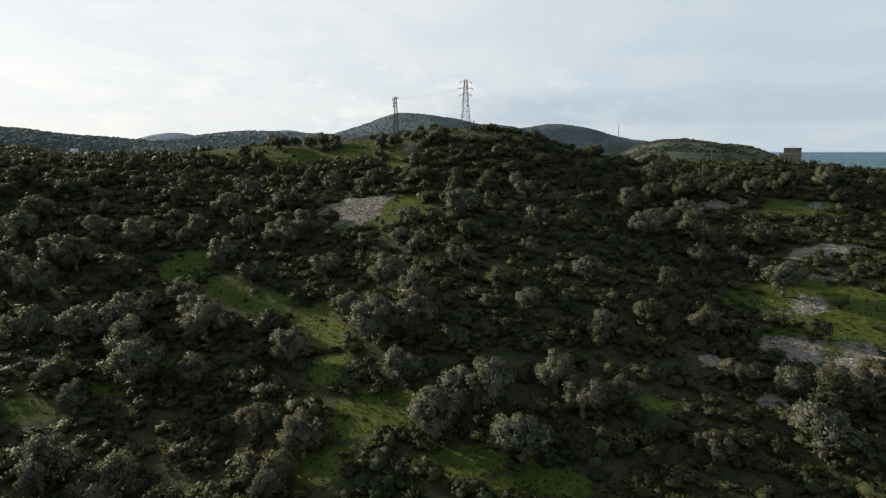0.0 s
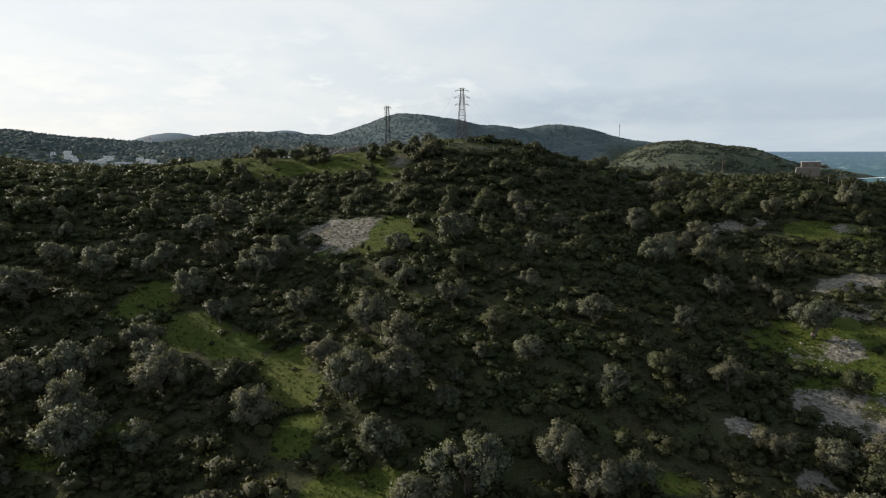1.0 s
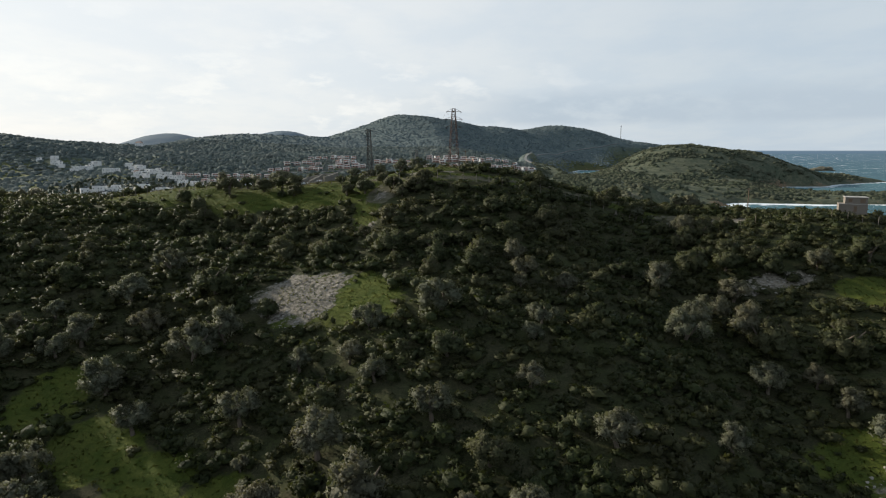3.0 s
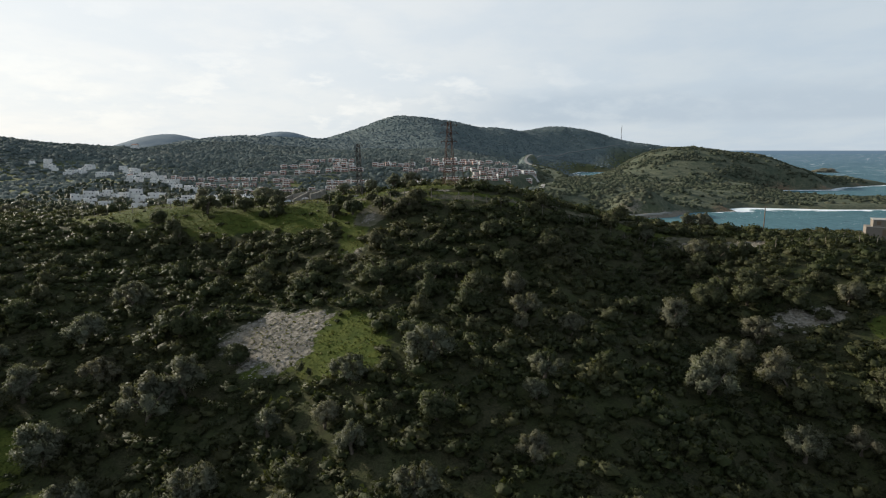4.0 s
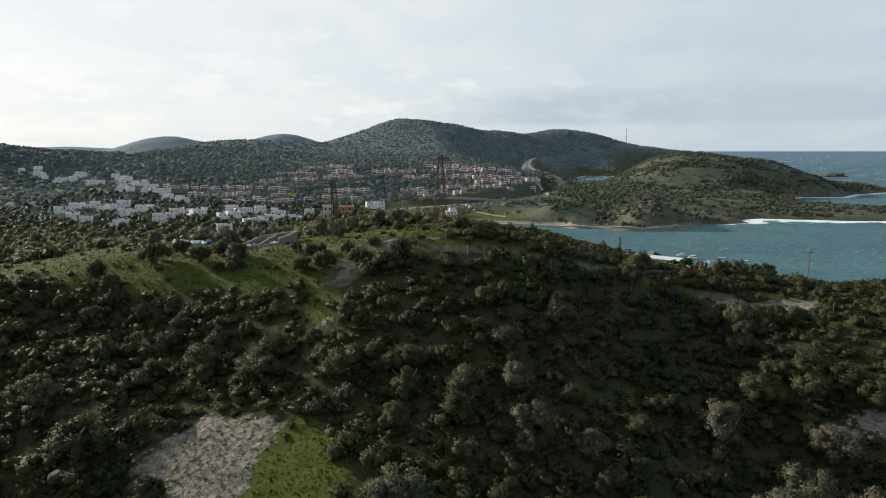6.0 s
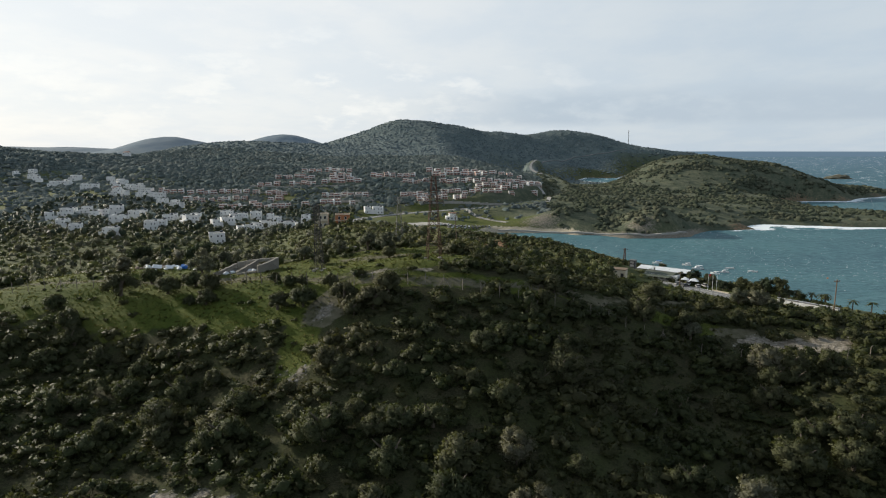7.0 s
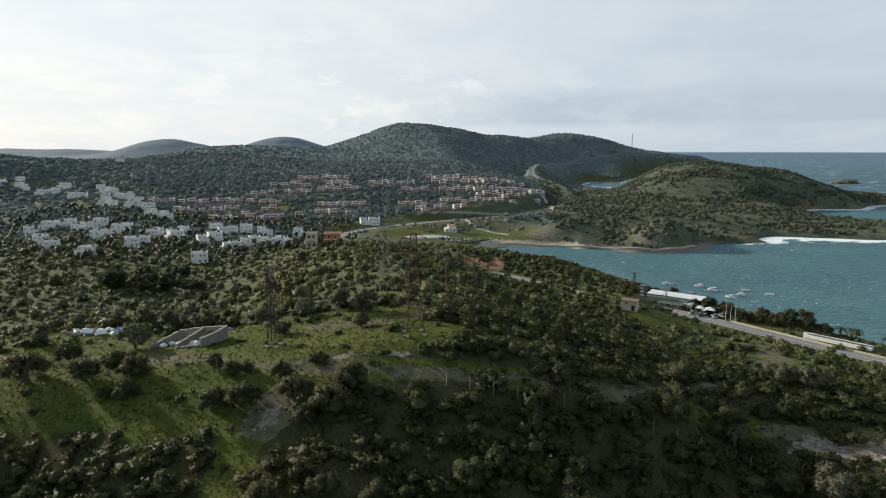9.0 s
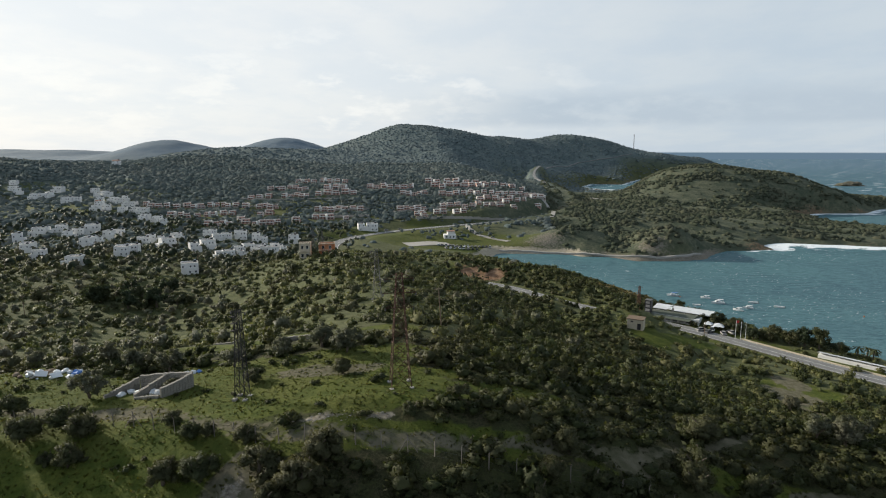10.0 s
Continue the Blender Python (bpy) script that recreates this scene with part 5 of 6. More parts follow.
def retaining_wall(x0, y0, x1, y1, tall):
    """A long concrete wall that holds a terrace of the slope."""
    bm = bmesh.new()
    n = 10
    for k in range(n):
        a, b = k / n, (k + 1) / n
        ax, ay, bx, by = x0 + a * (x1 - x0), y0 + a * (y1 - y0), x0 + b * (x1 - x0), y0 + b * (y1 - y0)
        z = ground_at((ax + bx) / 2, (ay + by) / 2)
        d = math.hypot(bx - ax, by - ay)
        box(bm, 0, -0.25, -2.5, d, 0.25, tall, 0, pose(ax, ay, z, 0, 0, math.degrees(math.atan2(by - ay, bx - ax))))
    me = bpy.data.meshes.new("retaining_wall")
    bm.to_mesh(me)
    bm.free()
    me.materials.append(CONCRETE)
    return tagged(new("retaining_wall", me), "long weathered concrete retaining wall below the villas", "wall", "terrace walls")


for row in ((-222, 752, -112, 757, 1.6), (-245, 700, -168, 733, 1.5), (-124, 710, -70, 714, 2.2), (-45, 704, 18, 738, 1.8), (-20, 676, 70, 708, 2.4), (-118, 676, -66, 682, 2.2), (-48, 780, 118, 776, 1.2)):
    retaining_wall(*row)

# ---- pylons, masts and wires ----
def lattice_mast(name, x, y, tall, foot, head, bays, mat, label, category, turn=0.0, thick=0.07, group=""):
    """Four legs drawn together towards the top, with crossed braces in each bay."""
    mast = thing(name, pose(x, y, ground_at(x, y) - 0.1, 0, 0, turn), label, category, group)
    at = lambda f, s, q: Vector((s * (foot + (head - foot) * f) / 2, q * (foot + (head - foot) * f) / 2, tall * f))
    sides = ((-1, -1), (1, -1), (1, 1), (-1, 1))
    for s, q in sides:
        part("leg", bar(bmesh.new(), at(0, s, q), at(1, s, q), thick), mat, mast)
        part("footing", box(bmesh.new(), s * foot / 2 - .3, q * foot / 2 - .3, -0.6, s * foot / 2 + .3, q * foot / 2 + .3, 0.25, 0.03), CONCRETE, mast)
    for k in range(4):
        a, b = sides[k], sides[(k + 1) % 4]
        for i in range(bays):
            f, g = (i / bays) ** 0.85, ((i + 1) / bays) ** 0.85
            for p, q in ((at(f, *a), at(g, *b)), (at(f, *b), at(g, *a)), (at(g, *a), at(g, *b))):
                part("brace", bar(bmesh.new(), p, q, thick * 0.55), mat, mast)
    return mast


def cross_arm(mast, z, reach, mat, drop=0.35):
    for s in (-1, 1):
        bm = bmesh.new()
        bar(bm, (0, 0, z), (s * reach, 0, z - 0.05), 0.05)
        bar(bm, (s * 0.35, 0, z + 0.7), (s * reach, 0, z), 0.035)
        arm = part("cross_arm", bm, mat, mast)
        bm = bmesh.new()
        for k in range(3):
            bar(bm, (s * reach, 0, z - 0.1 - k * drop / 3), (s * reach, 0, z - 0.1 - (k + 0.7) * drop / 3), 0.10, 8)
        part("insulator", bm, DARK, arm, "dark insulator string")


PYLON_A, PYLON_B, PYLON_C = (7.1, 188.7), (-14.7, 189.0), (-6.0, 267.5)
pylon = lattice_mast("power_pylon", *PYLON_A, 15.6, 2.7, 0.75, 9, RUST, "rusty lattice power pylon with three cross arms on the crest", "pylon", 12, 0.06)
for z, r in ((11.0, 1.9), (13.0, 2.2), (14.9, 1.9)):
    cross_arm(pylon, z, r, RUST)
pylon = lattice_mast("switch_pylon", *PYLON_B, 12.6, 1.5, 0.6, 9, DARK_STEEL, "dark steel lattice mast with switchgear at its top", "pylon", -8, 0.06)
cross_arm(pylon, 12.3, 1.0, DARK_STEEL)
bm = bmesh.new()
for z in (9.6, 10.6, 11.5):
    box(bm, -1.0, -0.35, z, -0.3, 0.35, z + 0.12)
    bar(bm, (-0.75, 0, z), (-0.75, 0, z + 0.8), 0.07, 6)
part("switchgear", bm, DARK_STEEL, pylon, "rack of dark switches")
pylon = lattice_mast("power_pylon", *PYLON_C, 14.0, 2.3, 0.6, 8, STEEL, "grey lattice power pylon standing in scrub", "pylon", 15, 0.05)
for z, r in ((10.6, 1.6), (12.2, 1.9), (13.6, 1.5)):
    cross_arm(pylon, z, r, STEEL)
for k, (x, y) in enumerate(((-77, 496), (-72.5, 503))):
    pylon = lattice_mast("power_pylon", x, y, 18, 3.0, 0.8, 7, STEEL, "tall grey lattice power pylon below the villas", "pylon", 10, 0.13, "town pylons")
    for z, r in ((14, 2.2), (16, 2.5), (17.6, 2.0)):
        cross_arm(pylon, z, r, STEEL)
pylon = lattice_mast("power_pylon", 99, 374, 13, 1.7, 0.6, 7, RUST, "reddish lattice power pylon by the shore", "pylon", 5, 0.08)
cross_arm(pylon, 12.6, 1.3, RUST)
mast = lattice_mast("radio_mast", 556, 1905, 44, 1.6, 1.2, 14, STEEL, "slim radio mast on the far hill", "mast", 0, 0.13)


def wire(a, b, sag, r=0.011):
    """A slack cable between two high points."""
    bm = bmesh.new()
    n = 14
    pts = [Vector(a).lerp(Vector(b), k / n) - Vector((0, 0, 4 * sag * (k / n) * (1 - k / n))) for k in range(n + 1)]
    loft(bm, pts, [r] * len(pts), 3)
    me = bpy.data.meshes.new("power_line")
    bm.to_mesh(me)
    bm.free()
    me.materials.append(STEEL)
    tagged(new("power_line", me), "thin slack overhead power line", "cable", "overhead power lines")


za, zb, zc = ground_at(*PYLON_A), ground_at(*PYLON_B), ground_at(*PYLON_C)
for s, z, zz in ((-1.9, 10.6, 10.2), (2.2, 12.6, 11.8), (-1.9, 14.5, 13.2)):
    wire((PYLON_A[0] + s, PYLON_A[1], za + z), (PYLON_C[0] + s * 0.8, PYLON_C[1], zc + zz), 1.6)
    wire((PYLON_C[0] + s * 0.8, PYLON_C[1], zc + zz), (-92 + s, 552, ground_at(-92, 552) + 15), 7)
    wire((PYLON_A[0] + s, PYLON_A[1], za + z), (99 + s * 0.4, 374, ground_at(99, 374) + 12.3), 6)
wire((PYLON_A[0] - 1.9, PYLON_A[1], za + 13), (PYLON_B[0] + 1, PYLON_B[1], zb + 12), 0.6)


def wooden_pole(x, y, tall, tilt=0.0):
    pole = thing("utility_pole", pose(x, y, ground_at(x, y) - 0.2, 0, tilt, 20), "weathered wooden utility pole with a short cross-piece", "pole", "utility poles")
    part("pole", bar(bmesh.new(), (0, 0, 0), (0, 0, tall), 0.14, 8, 0.09), TIMBER, pole)
    part("cross_piece", box(bmesh.new(), -0.8, -0.06, tall - 0.5, 0.8, 0.06, tall - 0.38), TIMBER, pole)
    for s in (-0.7, 0.0, 0.7):
        part("insulator", bar(bmesh.new(), (s, 0, tall - 0.4), (s, 0, tall - 0.15), 0.05, 6), DARK, pole)


for x, y, h, tl in ((88, 196, 8.0, 0), (12, 226, 8.5, -4), (110, 330, 8, 2), (-150, 330, 8, 0), (-130, 440, 8, 0), (-210, 400, 8, 1)):
    wooden_pole(x, y, h, tl)

# ---- fence along the crest ----
FENCE = [(-84, 186), (-54, 186.5), (-38.3, 185.5), (-27.9, 182.8), (-17.8, 180.5), (-8.9, 176.6), (-0.3, 175.8), (7.7, 174.8), (17.8, 173.2), (23.9, 173.2), (32.7, 174.1), (38.9, 175.0), (56, 172), (74, 168), (92, 163), (118, 158)]
p = rounded(FENCE, 3.05)
fence = thing("fence", pose(0, 0, 0), "run of leaning concrete fence posts with thin wire along the crest", "fence")
rng = np.random.RandomState(81)
heads = []
for k, (x, y) in enumerate(p):
    z = ground_at(x, y)
    lean = Vector((rng.uniform(-.12, .12), rng.uniform(-.12, .12), 2.1 + rng.uniform(-.15, .15)))
    foot = Vector((x, y, z - 0.4))
    bm = bar(bmesh.new(), foot, foot + lean + Vector((0, 0, 0.3)), 0.06, 4)
    bar(bm, foot + lean + Vector((0, 0, 0.28)), foot + lean + Vector((0.05, -0.28, 0.58)), 0.05, 4)
    post = part("post", bm, GREY_BLOCK, fence)
    heads.append(foot + lean)
    if k % 12 == 7:
        for s in (-1, 1):
            part("brace", bar(bmesh.new(), foot + lean, foot + Vector((s * 1.1, 0, 0.35)), 0.05, 4), GREY_BLOCK, fence)
for drop in (0.1, 0.8, 1.5):
    part("wire", loft(bmesh.new(), [a - Vector((0, 0, drop)) for a in heads], [0.008] * len(heads), 3), STEEL, fence)


# ---- ruin, rubbish and the house on the ridge ----
def stone_wall(parent, a, b, tall_a, tall_b, seed):
    """A rubble wall of separate courses of stones, its top sloping from one end to the other."""
    rng = np.random.RandomState(seed)
    a, b = Vector((*a, 0)), Vector((*b, 0))
    d = b - a
    n = max(3, int(d.length / 0.4))
    turn = math.degrees(math.atan2(d.y, d.x))
    core = bmesh.new()
    for k in range(n):
        f, g = k / n, (k + 1) / n
        tall = tall_a + (tall_b - tall_a) * (f + g) / 2 + rng.uniform(-0.06, 0.06)
        mid = a + d * (f + g) / 2
        z = ground_at(mid.x, mid.y)
        ends = [(a + d * f, ground_at(*(a + d * f)[:2])), (a + d * g, ground_at(*(a + d * g)[:2]))]
        across = Vector((-d.y, d.x, 0)).normalized() * 0.2
        ring = [[core.verts.new(p_ + across * s_ + Vector((0, 0, zz + h_))) for s_, h_ in ((-1, -0.4), (1, -0.4), (1, tall_a + (tall_b - tall_a) * ff), (-1, tall_a + (tall_b - tall_a) * ff))] for (p_, zz), ff in zip(ends, (f, g))]
        if k:
            for old, v in zip(last, ring[0]):
                core.verts.remove(v)
            ring[0] = last
        else:
            core.faces.new(ring[0])
        for i in range(4):
            core.faces.new((ring[0][i], ring[1][i], ring[1][(i + 1) % 4], ring[0][(i + 1) % 4]))
        last = ring[1]
        if k == n - 1:
            core.faces.new(last[::-1])
        h = -0.1
        while h < tall - 0.1:
            s = rng.uniform(0.24, 0.38)
            bm = box(bmesh.new(), -d.length / n / 2 * rng.uniform(.85, 1), -0.27 - rng.uniform(0, .05), h, d.length / n / 2 * rng.uniform(.85, 1), 0.27 + rng.uniform(0, .05), min(h + s - 0.03, tall + 0.05), 0.04, pose(mid.x, mid.y, z, 0, 0, turn + rng.uniform(-2, 2)))
            part("stone", bm, RUBBLE, parent)
            h += s
    part("core", core, RUBBLE, parent)


ruin = thing("ruined_building", pose(0, 0, 0), "roofless two-cell ruin of rough stone walls on the meadow", "ruin")
stone_wall(ruin, (-24.3, 195.2), (-33.0, 197.0), 2.1, 2.0, 1)
stone_wall(ruin, (-24.2, 194.9), (-27.2, 191.2), 2.1, 1.3, 2)
stone_wall(ruin, (-28.6, 195.8), (-31.6, 192.2), 2.0, 0.6, 3)
stone_wall(ruin, (-33.2, 196.8), (-36.6, 193.2), 1.9, 0.3, 4)
stone_wall(ruin, (-27.5, 191.2), (-31.4, 192.0), 0.35, 0.3, 5)


def lump(name, x, y, size, mat, label, category, group, seed, squash=0.6):
    """A crumpled bag, stone or heap: an uneven lump that rests on the ground."""
    rng = np.random.RandomState(seed)
    bm = bmesh.new()
    bmesh.ops.create_icosphere(bm, subdivisions=2, radius=1.0)
    for v in bm.verts:
        v.co *= 1 + 0.35 * noise.noise(v.co * 1.7 + Vector((seed, 0, 0))) + rng.uniform(-.06, .06)
        v.co = Vector((v.co.x * size[0], v.co.y * size[1], v.co.z * size[2]))
    me = bpy.data.meshes.new(name)
    bm.to_mesh(me)
    bm.free()
    me.materials.append(mat)
    ob = new(name, me)
    ob.matrix_basis = pose(x, y, ground_at(x, y) + size[2] * 0.45, 0, 0, rng.uniform(0, 360))
    return tagged(ob, label, category, group)


rng = np.random.RandomState(91)
for k in range(64):
    x, y = rng.normal(-51.5, 3.2), rng.normal(203.6, 1.3)
    s = 0.18 + 0.6 * rng.uniform(0, 1) ** 2
    white = rng.uniform(0, 1) < 0.45
    lump("rubbish_bag" if white else "debris_pile", x, y, (s, s * 0.8, s * 0.6), WHITE_SHEET if white else (TIMBER if k % 2 else RUBBLE),
         "crumpled white plastic bag of rubbish dumped on grass" if white else "low pile of dumped rubble and broken timber", "rubbish", "rubbish dumped on the meadow", k)
lump("tarpaulin", -47.2, 203.6, (0.9, 0.7, 0.6), BLUE, "crumpled bright blue tarpaulin on the rubbish heap", "tarpaulin", "", 40)
lump("tarpaulin", -27.0, 203.5, (0.6, 0.5, 0.35), BLUE, "small blue tarpaulin beside an olive tree", "tarpaulin", "", 41)
for k, (x, y) in enumerate(((-32, 194.2), (-33.4, 194.8), (-31.6, 195.2), (-29.4, 193.4), (-34.4, 193.9), (-28.4, 193.0), (-27.9, 203.2), (-28.8, 203.0))):
    lump("rubbish_bag", x, y, (0.75, 0.55, 0.4), WHITE_SHEET, "torn white plastic bags of rubbish inside the ruin" if k < 6 else "white plastic bag of rubbish on the grass", "rubbish", "rubbish dumped on the meadow", 50 + k)
for k, (x, y, t) in enumerate(((-52.4, 202.6, 20), (-49.6, 202.2, 70), (-54.5, 203, 130))):
    bm = box(bmesh.new(), -0.9, -0.5, -0.05, 0.9, 0.5, 0.05, 0.02)
    me = bpy.data.meshes.new("board")
    bm.to_mesh(me)
    bm.free()
    me.materials.append(WHITE_SHEET)
    tagged(new("board", me), "white sheet board leaning on the rubbish heap", "board", "rubbish dumped on the meadow").matrix_basis = pose(x, y, ground_at(x, y) + 0.55, 38, 10, t)
for x0, y0, x1, y1 in ((-74, 226, -70, 231), (-70, 231, -62, 230), (-36, 232, -31, 233), (-18, 216.5, -12, 217.5), (-50, 236, -42, 237)):
    low_wall = thing("low_wall", pose(0, 0, 0), "low broken stone wall of an old plot", "wall", "old plot walls")
    stone_wall(low_wall, (x0, y0), (x1, y1), 0.9, 0.7, int(x0 * 3 + 400))


def ridge_house(x, y):
    h = thing("blockhouse", pose(x, y, 40.4, 0, 0, -28) @ Matrix.Diagonal((0.62, 0.62, 0.62, 1)), "two-step grey concrete house with flat roof on the ridge", "house")
    part("lower_wall", box(bmesh.new(), -5.2, 0, -5, 3.6, 6.5, 2.9, 0.03), GREY_BLOCK, h)
    part("upper_wall", box(bmesh.new(), -3.4, 0.3, 2.9, 3.5, 6.2, 5.2, 0.03), GREY_BLOCK, h)
    part("roof", box(bmesh.new(), -3.6, 0.1, 5.2, 3.7, 6.4, 5.4, 0.03), CONCRETE, h)
    part("ledge", box(bmesh.new(), -5.35, -0.15, 2.75, 3.75, 0.28, 2.95, 0.02), CONCRETE, h)
    part("window", box(bmesh.new(), 1.2, 0.24, 3.4, 2.8, 0.4, 4.9), TIMBER, h, "brown shuttered window")
    part("window", box(bmesh.new(), -2.4, 0.24, 3.6, -1.2, 0.4, 4.8), TIMBER, h, "brown shuttered window")
    part("door", box(bmesh.new(), -0.6, -0.06, 0, 0.4, 0.1, 2.1), TIMBER, h)
    part("antenna", bar(bmesh.new(), (0.3, 3, 5.3), (0.3, 3, 6.6), 0.04, 6), STEEL, h)


ridge_house(97.8, 167.5)


def tower_house(name, x, y, turn, wide, deep, tall, mat, label):
    h = thing(name, pose(x, y, ground_at(x, y), 0, 0, turn), label, "house")
    part("wall", box(bmesh.new(), -wide / 2, 0, -2.5, wide / 2, deep, tall, 0.03), mat, h)
    bm = bmesh.new()
    parapet(bm, -wide / 2 - 0.15, -0.15, wide / 2 + 0.15, deep + 0.15, tall, 0.4)
    part("parapet", bm, CREAM_WALL, h)
    bm = bmesh.new()
    for k in range(5):
        box(bm, -wide / 2 + 0.4 + k * (wide - 1) / 4, 0.1, tall + 0.4, -wide / 2 + 0.6 + k * (wide - 1) / 4, deep, tall + 0.55)
    part("pergola", bm, TIMBER, h, "timber roof beams")
    for sx in (-0.22, 0.22):
        for z in (0.6, tall - 2.4):
            pane(h, sx * wide, 0.0, z, 1.1, 1.6)
    part("balcony", box(bmesh.new(), -wide / 2, -1.0, tall / 2 - 0.1, wide / 2, 0, tall / 2 + 0.1), CREAM_WALL, h)


tower_house("unfinished_house", -60, 405.5, 8, 5.5, 6, 7.2, CREAM_WALL, "narrow cream two-storey house with roof beams")
tower_house("orange_house", -50, 410.5, 8, 8, 6, 5.8, ORANGE_WALL, "orange-red two-storey house with dark openings")

# ---- shore: hut, restaurant, road wall ----
def transformer_hut(x, y):
    h = thing("transformer_hut", pose(x, y, ground_at(x, y), 0, 0, -28), "small cream concrete hut with flat brown roof and dark door", "hut")
    part("wall", box(bmesh.new(), -2.8, -2.2, -1.5, 2.8, 2.2, 3.6, 0.03), CREAM_WALL, h)
    part("roof", box(bmesh.new(), -3.1, -2.5, 3.6, 3.1, 2.5, 3.85, 0.04), TIMBER, h, "flat brown roof slab")
    part("door", box(bmesh.new(), 0.9, -2.28, 0, 2.1, -2.15, 2.2), DARK, h, "dark metal door")
    part("vent", box(bmesh.new(), -1.6, -2.26, 2.5, -0.6, -2.15, 3.0), DARK, h)


transformer_hut(81.5, 322)


def restaurant(x, y, turn):
    h = thing("restaurant", pose(x, y, 7.0, 0, 0, turn) @ Matrix.Diagonal((0.78, 0.78, 0.85, 1)), "long low shore restaurant with green and white roofs", "restaurant")
    part("wall", box(bmesh.new(), -13, -4.5, -3, 13, 5, 3.2, 0.03), WHITE_WALL, h)
    bm = bmesh.new()
    v = [bm.verts.new(c) for c in ((-13.6, -7.6, 2.3), (8.6, -7.6, 2.3), (13.6, 5.2, 3.1), (-13.6, 5.2, 3.1), (-13.0, 0, 4.4), (11.5, 0, 4.4))]
    for f in ((0, 1, 5, 4), (2, 3, 4, 5), (1, 2, 5), (3, 0, 4), (3, 2, 1, 0)):
        bm.faces.new([v[i] for i in f])
    part("roof", bm, GREEN_ROOF, h, "low dark green pitched roof")
    bm = bmesh.new()
    box(bm, -15, 5.4, 3.2, 17, 14.5, 3.45, 0.04, pose(0, 0, 0, 4, 0, 0))
    part("canopy", bm, WHITE_SHEET, h, "long white sheet-metal canopy roof")
    for k in range(7):
        part("post", bar(bmesh.new(), (-14 + k * 5, 14, -3), (-14 + k * 5, 14, 4.1), 0.1, 6), WHITE_SHEET, h)
    for k in range(6):
        part("panel", box(bmesh.new(), -11.5 + k * 3.6, -4.58, 0.7, -9.3 + k * 3.6, -4.48, 2.4), DARK if k % 2 else GREY_ROOF, h, "dark painted wall panel")
    part("chimney", box(bmesh.new(), -3, 1.5, 3.5, -2.2, 2.3, 5.8), CONCRETE, h)


restaurant(112.5, 364, -36)
tower = thing("sign_tower", pose(101.5, 368, 7, 0, 0, -36), "dark square sign tower beside the restaurant", "tower")
part("shaft", box(bmesh.new(), -1.3, -1.3, -3, 1.3, 1.3, 8.2, 0.05), DARK, tower)
for z in (1.6, 3.4, 5.2, 6.8):
    part("sign_panel", box(bmesh.new(), -0.9, -1.36, z, 0.9, -1.28, z + 1.1), GREY_ROOF, tower, "grey sign panel")
part("cap", box(bmesh.new(), -1.5, -1.5, 8.2, 1.5, 1.5, 8.4), STEEL, tower)
annex = thing("kiosk", pose(98.5, 366.5, 7, 0, 0, -36), "small white flat-roofed kiosk by the shore road", "kiosk")
part("wall", box(bmesh.new(), -2.5, -2, -3, 2.5, 2, 2.8, 0.03), WHITE_WALL, annex)
part("roof", box(bmesh.new(), -2.7, -2.2, 2.8, 2.7, 2.2, 3.0, 0.03), WHITE_SHEET, annex)
for k, (x, y, s, h) in enumerate(((124.5, 349.5, 2.1, 2.6), (121.5, 352.5, 1.7, 2.5))):
    tent = thing("marquee", pose(x, y, 7.1, 0, 0, -30), "white open-sided marquee tent beside the road", "tent", "roadside marquees")
    bm = bmesh.new()
    v = [bm.verts.new(c) for c in ((-s, -s, h - .6), (s, -s, h - .6), (s, s, h - .6), (-s, s, h - .6), (0, 0, h + .6))]
    for f in ((0, 1, 4), (1, 2, 4), (2, 3, 4), (3, 0, 4), (3, 2, 1, 0)):
        bm.faces.new([v[i] for i in f])
    part("canopy", bm, WHITE_SHEET, tent)
    for a in (-1, 1):
        for b in (-1, 1):
            part("pole", bar(bmesh.new(), (a * s * .95, b * s * .95, -0.5), (a * s * .95, b * s * .95, h - .6), 0.06, 6), STEEL, tent)
for k, (x, y, c) in enumerate(((126.6, 339.5, RED), (128.0, 338.2, WHITE_SHEET), (129.3, 337.0, WHITE_SHEET))):
    pole = thing("flagpole", pose(x, y, 6.9, 0, 0, 20), "white flagpole with a red flag" if k == 0 else "bare white flagpole beside the road", "flagpole", "flagpoles by the restaurant")
    part("pole", bar(bmesh.new(), (0, 0, -0.5), (0, 0, 7.5), 0.09, 8, 0.06), WHITE_SHEET, pole)
    if k == 0:
        bm = bmesh.new()
        bmesh.ops.create_grid(bm, x_segments=8, y_segments=4, size=0.5, matrix=Matrix.Translation((0.85, 0, 6.8)) @ Matrix.Rotation(radians(90), 4, "X") @ Matrix.Diagonal((1.5, 1.0, 1, 1)))
        for q in bm.verts:
            q.co.y += 0.12 * math.sin(q.co.x * 5)
        part("flag", bm, RED, pole, "red cloth flag")


def strip(name, line, offs, lift, mat, label, category, thick):
    return tagged(new(name, ribbon(name, line, offs, lift, mat, 3.0, thick)), label, category, kind="structure")


